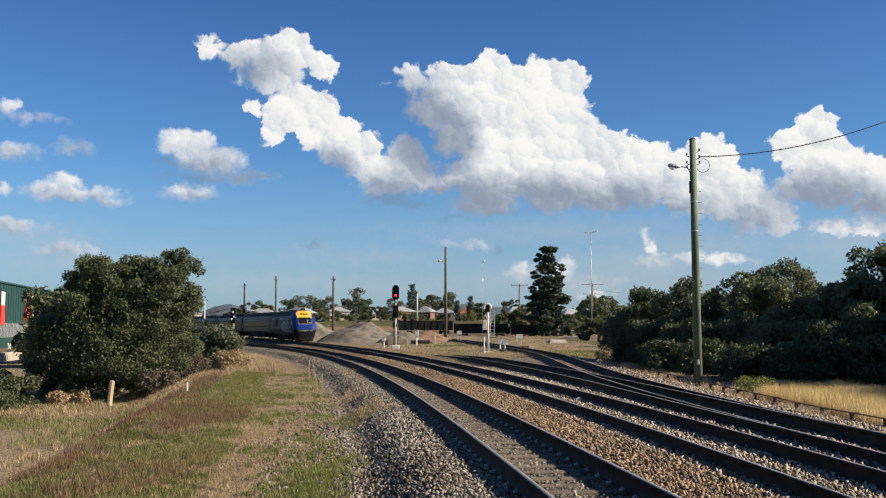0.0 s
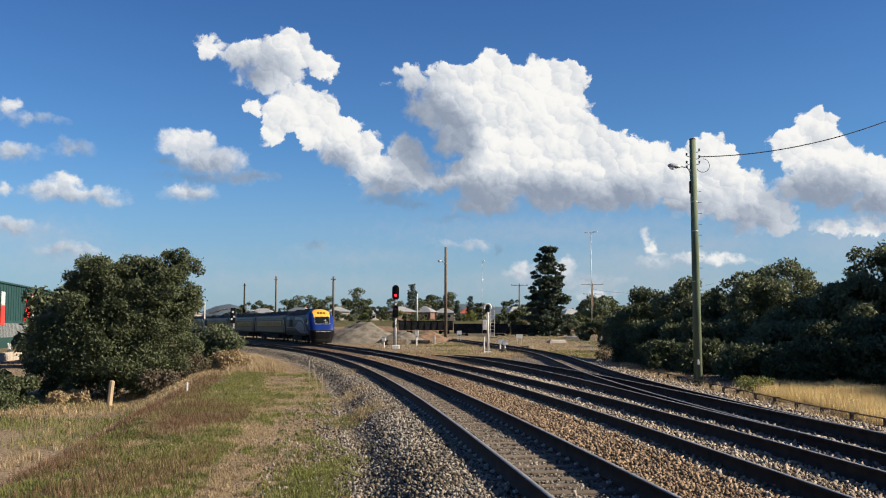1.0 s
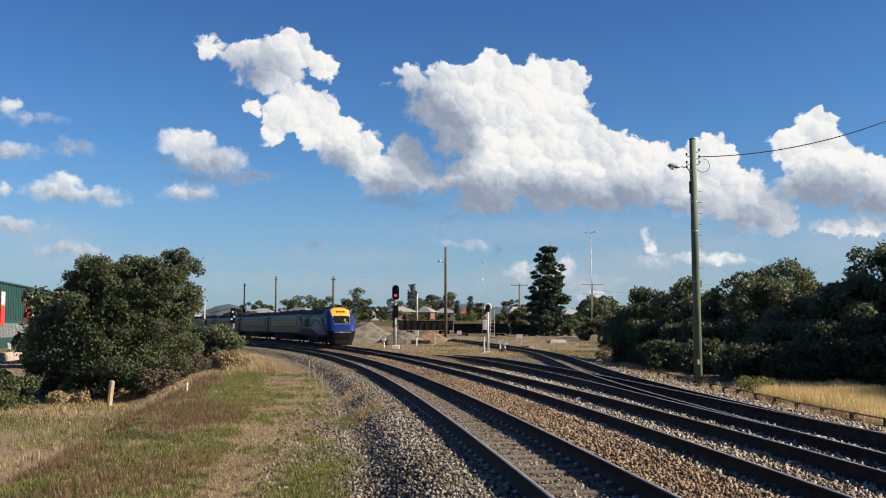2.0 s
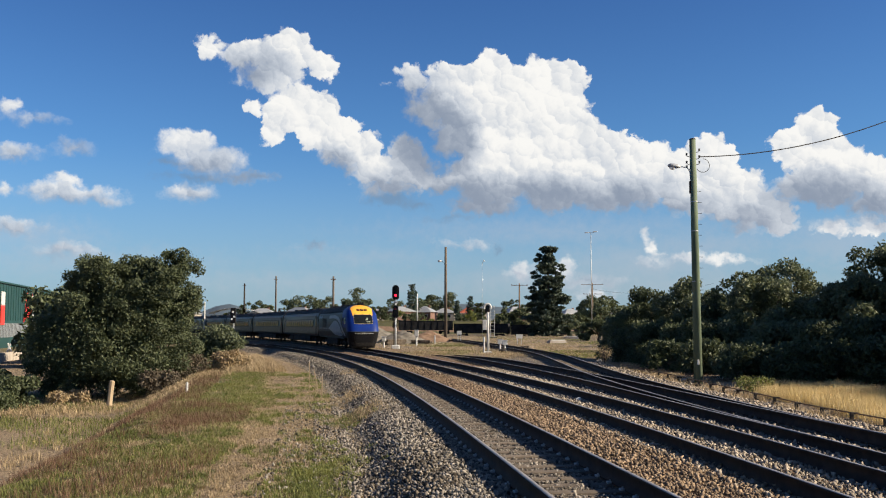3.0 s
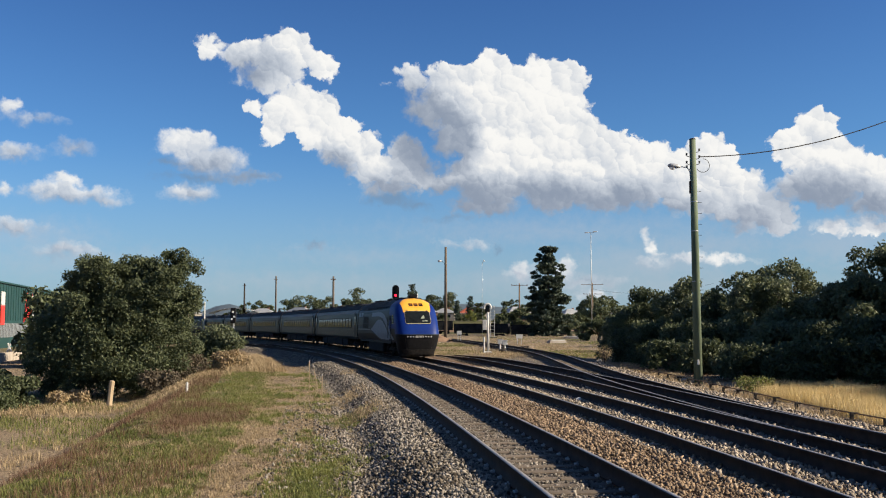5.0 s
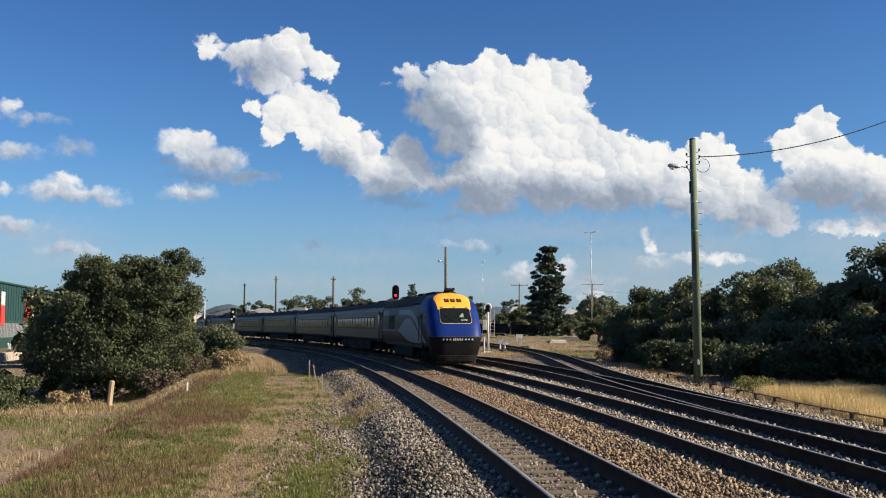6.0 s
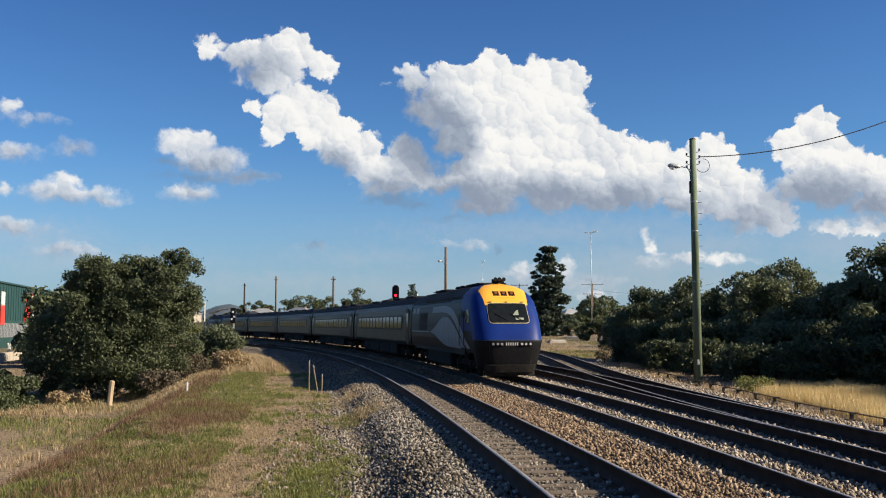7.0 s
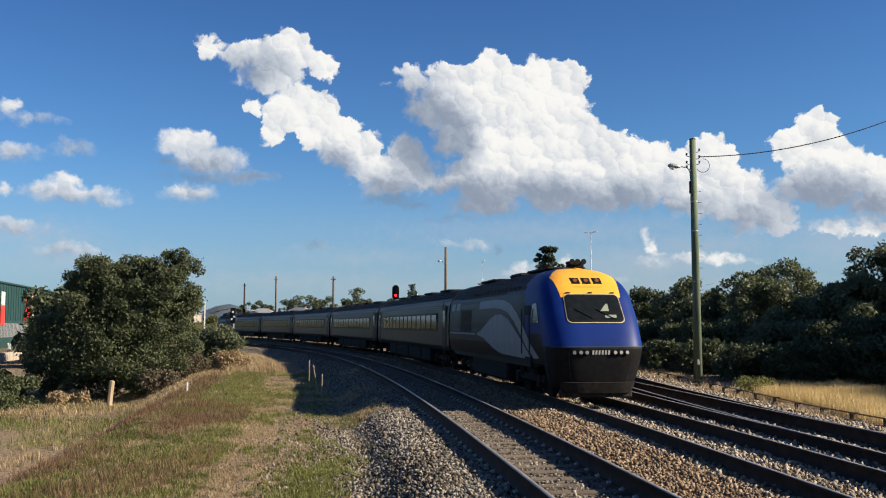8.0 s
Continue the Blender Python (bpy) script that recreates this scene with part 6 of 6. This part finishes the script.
wagon = coal_wagon(-4.0, 225)
for k in range(1, 3):
    copy_thing(wagon, pose(-4.0 + 12.9 * k, 225 - 3.0 * k, gz(0, 232) - 0.05 - 0.25 * k, 0, 0, -13))


def shed():
    """Big green store beyond the low field."""
    ob = thing("store_building", "large dark green store with red and white sign", "building")
    a, b = Vector((-66.0, 135.0)), Vector((-84.0, 215.0))
    d = (b - a).normalized()
    n = Vector((d.y, -d.x))
    base = -3.0
    rz = math.degrees(math.atan2(d.y, d.x))
    m = pose(a.x, a.y, base, 0, 0, rz)
    ob.matrix_basis = m
    L = (b - a).length
    part("wall", box(L / 2, 15, 8.4, L, 30, 6.4, 0.05), M_GREENWALL, ob, "dark green metal cladding")
    part("roof", box(L / 2, 15, 11.75, L + 0.6, 30.6, 0.3, 0.05), M_GREENWALL, ob)
    part("glazed_strip", box(L / 2, 15, 4.1, L - 0.4, 29.4, 2.3), M_GLASS, ob, "dark glazing strip")
    part("base_wall", box(L / 2, 15, 1.5, L, 30, 3.0), M_GREENWALL, ob)
    for k in range(int(L / 1.1)):
        part("mullion", box(0.6 + 1.1 * k, -0.05, 4.1, 0.34, 0.12, 2.3), M_SWOOSH, ob, "pale vertical fin" if k == 0 else "")
    for k in range(int(L / 2.0)):
        part("cladding_rib", box(1.0 + 2.0 * k, -0.04, 8.8, 0.08, 0.08, 6.2), M_GREENWALL, ob)
    # sign shapes: red disc-like mark and white boxes, without letters
    s0 = 37.0
    sign = bmesh.new()
    pts = [(0.0, 5.6), (0.9, 8.5), (0.7, 10.8), (1.9, 11.6), (2.2, 9.4), (4.5, 11.4), (5.0, 8.0), (4.2, 5.4), (2.4, 6.6)]
    vs = [sign.verts.new((s0 + px * 1.7, -0.12, pz * 0.95)) for px, pz in pts]
    sign.faces.new(vs)
    bmesh.ops.solidify(sign, geom=list(sign.faces), thickness=0.08)
    sg = part("sign_mark", sign, M_REDSIGN, ob, "red painted sign shape")
    for k, zz in enumerate((9.6, 7.9, 6.3)):
        part("sign_panel", box(s0 + 11.0, -0.14, zz, 7.0, 0.10, 1.3), M_WHITE, ob, "white sign panel")
    part("sign_mark", box(s0 - 16.5, -0.14, 6.6, 2.6, 0.1, 3.2), M_REDSIGN, ob)
    part("sign_panel", box(s0 - 16.5, -0.14, 9.2, 2.6, 0.1, 2.2), M_WHITE, ob)
    return ob


shed()


def low_wall(x, y, l, rz, h, mat, label):
    ob = thing("yard_wall", label, "wall", pose(x, y, gz(x, y), 0, 0, rz))
    part("wall_body", box(0, 0, h / 2 - 0.2, l, 0.3, h + 0.4, 0.02), mat, ob)
    for k in range(int(l / 3)):
        part("pier", box(-l / 2 + 1.5 + 3 * k, 0, h / 2, 0.4, 0.42, h + 0.1, 0.02), mat, ob)
    return ob


def trestle(x, y, h, label):
    ob = thing("trestle", label, "trestle", pose(x, y, gz(x, y), 0, 0, 20))
    for sx in (-1, 1):
        leg = part("leg", box(0, 0, h / 2 - 0.05, 0.16, 0.5, h + 0.1, 0.02), M_WHITE, ob)
        leg.matrix_basis = pose(sx * 0.38, 0, 0, 0, -sx * 20, 0)
    part("foot_rail", box(0, 0, 0.10, 1.9, 0.4, 0.18, 0.03), M_WHITE, ob)
    return ob


trestle(-53.5, 120, 1.6, "white painted trestle standing before the store")
low_wall(-47, 110, 40, 100, 0.9, M_HOUSE, "pale low kerb wall before the store yard")


def house(x, y, w, d, wall_h, roof_h, rz, wall_mat, roof_mat, label, windows=3, z=None):
    ob = thing("house", label, "house", pose(x, y, gz(x, y) if z is None else z, 0, 0, rz))
    wall = part("wall", box(0, 0, wall_h / 2 - 0.3, w, d, wall_h + 0.6), wall_mat, ob)
    bm = bmesh.new()
    e = 0.5
    a = [bm.verts.new((sx * (w / 2 + e), sy * (d / 2 + e), wall_h)) for sx, sy in ((-1, -1), (1, -1), (1, 1), (-1, 1))]
    r = [bm.verts.new((sx * max(w / 2 - d / 2, 0.6), 0, wall_h + roof_h)) for sx in (-1, 1)]
    bm.faces.new((a[0], a[1], r[1], r[0])), bm.faces.new((a[2], a[3], r[0], r[1]))
    bm.faces.new((a[1], a[2], r[1])), bm.faces.new((a[3], a[0], r[0])), bm.faces.new(a[::-1])
    bmesh.ops.recalc_face_normals(bm, faces=bm.faces)
    roof = part("roof", bm, roof_mat, ob)
    part("chimney", box(w * 0.2, 0.5, wall_h + roof_h * 0.9, 0.7, 0.7, 1.3, 0.03), M_BRICKWALL, roof)
    part("gutter", box(0, -d / 2 - e, wall_h - 0.03, w + 2 * e, 0.12, 0.14), M_WHITE, roof)
    for k in range(windows):
        px = -w / 2 + w * (k + 0.5) / windows
        win = part("window", box(px, -d / 2 - 0.02, wall_h * 0.55, 1.5, 0.12, 1.3), M_WHITE, wall)
        part("pane", box(px, -d / 2 - 0.07, wall_h * 0.55, 1.3, 0.06, 1.1), M_GLASS, win)
    return ob


rh = random.Random(5)
for k in range(22):
    x = -132 + 12.4 * k + rh.uniform(-4, 4)
    brick, red = rh.random() < 0.35, rh.random() < 0.28
    label = ("brick" if brick else "pale rendered") + " house with a " + ("red tiled" if red else "grey sheet") + " hip roof"
    house(x, 440 + rh.uniform(-45, 50), rh.uniform(8, 13), rh.uniform(7, 9), rh.uniform(2.8, 3.8), rh.uniform(1.8, 2.6), rh.uniform(-35, 35), M_BRICKWALL if brick else M_HOUSE, M_ROOFRED if red else M_ROOFGREY, label, 2)


def canopy():
    x, y = -84, 395
    ob = thing("station_canopy", "pale arched canopy roof at the distant station", "canopy", pose(x, y, gz(x, y) - 3.4))
    bm = bmesh.new()
    arc = [(11 * t, 2.2 * (1 - t * t)) for t in np.linspace(-1, 1, 15)]
    f = [bm.verts.new((px, -4, 6.8 + pz)) for px, pz in arc]
    b = [bm.verts.new((px, 6, 6.8 + pz)) for px, pz in arc]
    for i in range(14):
        bm.faces.new((f[i], f[i + 1], b[i + 1], b[i]))
    bmesh.ops.solidify(bm, geom=list(bm.faces), thickness=0.5)
    part("roof", bm, M_WHITE, ob)
    for px in (-9, -3, 3, 9):
        part("column", tube([(px, 0, -0.3), (px, 0, 7.2)], 0.2, 8), M_GALV, ob)
    return ob


canopy()


def gantry(x, y):
    ob = thing("signal_gantry", "white steel bracket gantry beside the station track", "gantry", pose(x, y, gz(x, y)))
    part("column", tube([(0, 0, -0.3), (0, 0, 7.0)], 0.17, 8), M_WHITE, ob)
    part("bracket", box(-1.6, 0, 6.6, 3.4, 0.18, 0.22), M_WHITE, ob)
    part("brace", tube([(0, 0, 4.6), (-2.4, 0, 6.5)], 0.09, 6), M_WHITE, ob)
    return ob


gantry(-45.5, 185)


def platform_signal(x, y):
    ob = thing("shunt_signal", "small dark signal with white lamps on a post", "railway signal", pose(x, y, gz(x, y)))
    part("post", tube([(0, 0, -0.3), (0, 0, 3.6)], 0.07, 8), M_GALV, ob)
    hd = part("signal_head", box(0, -0.1, 3.4, 0.45, 0.3, 1.3, 0.05), M_BLACK, ob)
    for dx, zz in ((-0.1, 3.1), (0.1, 3.3), (0, 3.7)):
        part("lamp", tube([(dx, -0.25, zz), (dx, -0.29, zz)], 0.08, 10), M_LAMPGLASS, hd)
    part("case", box(0.3, 0, 0.5, 0.35, 0.3, 0.9, 0.02), M_WHITE, ob)
    return ob


platform_signal(-17.8, 82.5)


def far_tree(x, y, h, w, seed, mat, label="distant round-headed tree among the houses", leaf=0.45, count=2600):
    return tree("tree", label, x, y, random_blobs(seed, w, w, h, 30, 0.11 * h, 0.08), count, leaf, mat, seed, 0.2, group="distant trees")


# far trees: across, away, height, spread
FAR_A = [(-70.9, 440, 10.4, 4.5), (-63.8, 430, 11.7, 5.0), (-58.2, 430, 11.9, 5.0), (-53.7, 440, 11.7, 5.0), (-47.1, 420, 7.2, 3.5), (-41.2, 410, 9.4, 4.0),
    (-34.6, 400, 13.8, 4.5), (-31.8, 400, 8.6, 3.0), (-24.8, 380, 5.8, 4.0), (-21.1, 430, 10.9, 4.5), (-9.8, 430, 9.9, 4.5), (-4.9, 440, 12.0, 5.0),
    (0.3, 450, 11.5, 5.0), (3.3, 440, 13.3, 4.0), (16.6, 430, 7.9, 4.0), (29.7, 420, 9.6, 4.5), (34.1, 400, 7.2, 4.0), (-84.3, 420, 8.7, 4.5),
    (-78.9, 420, 9.4, 4.5), (-75.0, 420, 7.7, 3.5), (-92.9, 420, 4.2, 4.0), (48.4, 330, 8.8, 4.5), (50.6, 320, 11.3, 5.5)]
FAR_B = [(55.2, 325, 10.2, 5.0), (59.9, 330, 5.9, 5.0), (64.7, 330, 5.3, 5.0), (68.4, 320, 6.2, 6.0), (-127.2, 480, 7.9, 8.0), (-147.1, 500, 8.3, 8.0),
    (40.5, 300, 5.5, 4.0), (17, 240, 6.5, 4.5), (24, 236, 5, 4), (29, 250, 5.5, 5), (34, 240, 5, 5), (27, 190, 3.2, 3.5),
    (33, 180, 3.4, 4), (24, 150, 3.2, 3.2), (29, 140, 3.6, 3.4), (21, 110, 3.2, 2.8), (42, 260, 7, 5), (52, 270, 8, 6),
    (62, 280, 9, 6), (20, 88, 3.8, 2.8), (22, 74, 4.2, 3), (80, 300, 9, 8), (95, 310, 9, 8), (110, 320, 9, 8)]
for k, (x, y, h, w) in enumerate(FAR_A + FAR_B):
    far_tree(x, y, h, w, 200 + k, (M_LEAF, M_LEAF_OLIVE, M_LEAF)[k % 3], leaf=0.22 if y < 130 else 0.36, count=4000 if y < 130 else 2900)
for k in range(46):
    x = -118 + 4.6 * k + rh.uniform(-2.5, 2.5)
    y = (282 if k % 5 == 0 else 372) + rh.uniform(-12, 14)
    tree("bush", "distant olive scrub bush behind the wagons", x, y, random_blobs(400 + k, 3.0, 2.2, rh.uniform(1.8, 4.2), 16, 0.7, 0.05), 1200, 0.30, (M_LEAF_OLIVE, M_GRASS, M_LEAF)[k % 3], 400 + k, 0.08, None, "bush", "distant scrub")
conifer(-13.0, 410, 15.8, 3.0, 301, 5000, 0.32, "distant dark conifer above the roofs")
conifer(11.9, 420, 11.0, 2.2, 302, 2600, 0.35, "distant narrow cypress above the roofs")
conifer(6.0, 410, 8.6, 1.4, 303, 2000, 0.35, "distant narrow cypress above the roofs")


def hills():
    n = 160
    az = np.linspace(radians(-60), radians(60), n)
    d = 3200
    h = 38 + 26 * np.sin(az * 9 + 1) + 14 * np.sin(az * 23 + 2) + 55 * np.exp(-(((np.degrees(az) + 12.4) / 1.7) ** 2))
    rows = []
    for k, (dd, s) in enumerate(((-500, -0.02), (-250, 0.55), (0, 1.0), (400, 0.2))):
        rows.append(np.stack([(d + dd) * np.sin(az), (d + dd) * np.cos(az), np.maximum(h, 8) * s - 1.5], 1))
    v = np.concatenate(rows)
    f = []
    for k in range(3):
        i = np.arange(n - 1) + k * n
        f.append(np.stack([i, i + 1, i + n + 1, i + n], 1))
    tagged(bulk("backdrop_hills", v, np.concatenate(f), M_HILL, smooth=True), "wooded hills on the horizon with blue-grey haze in their colour", "hills", kind="structure")


hills()
motions()
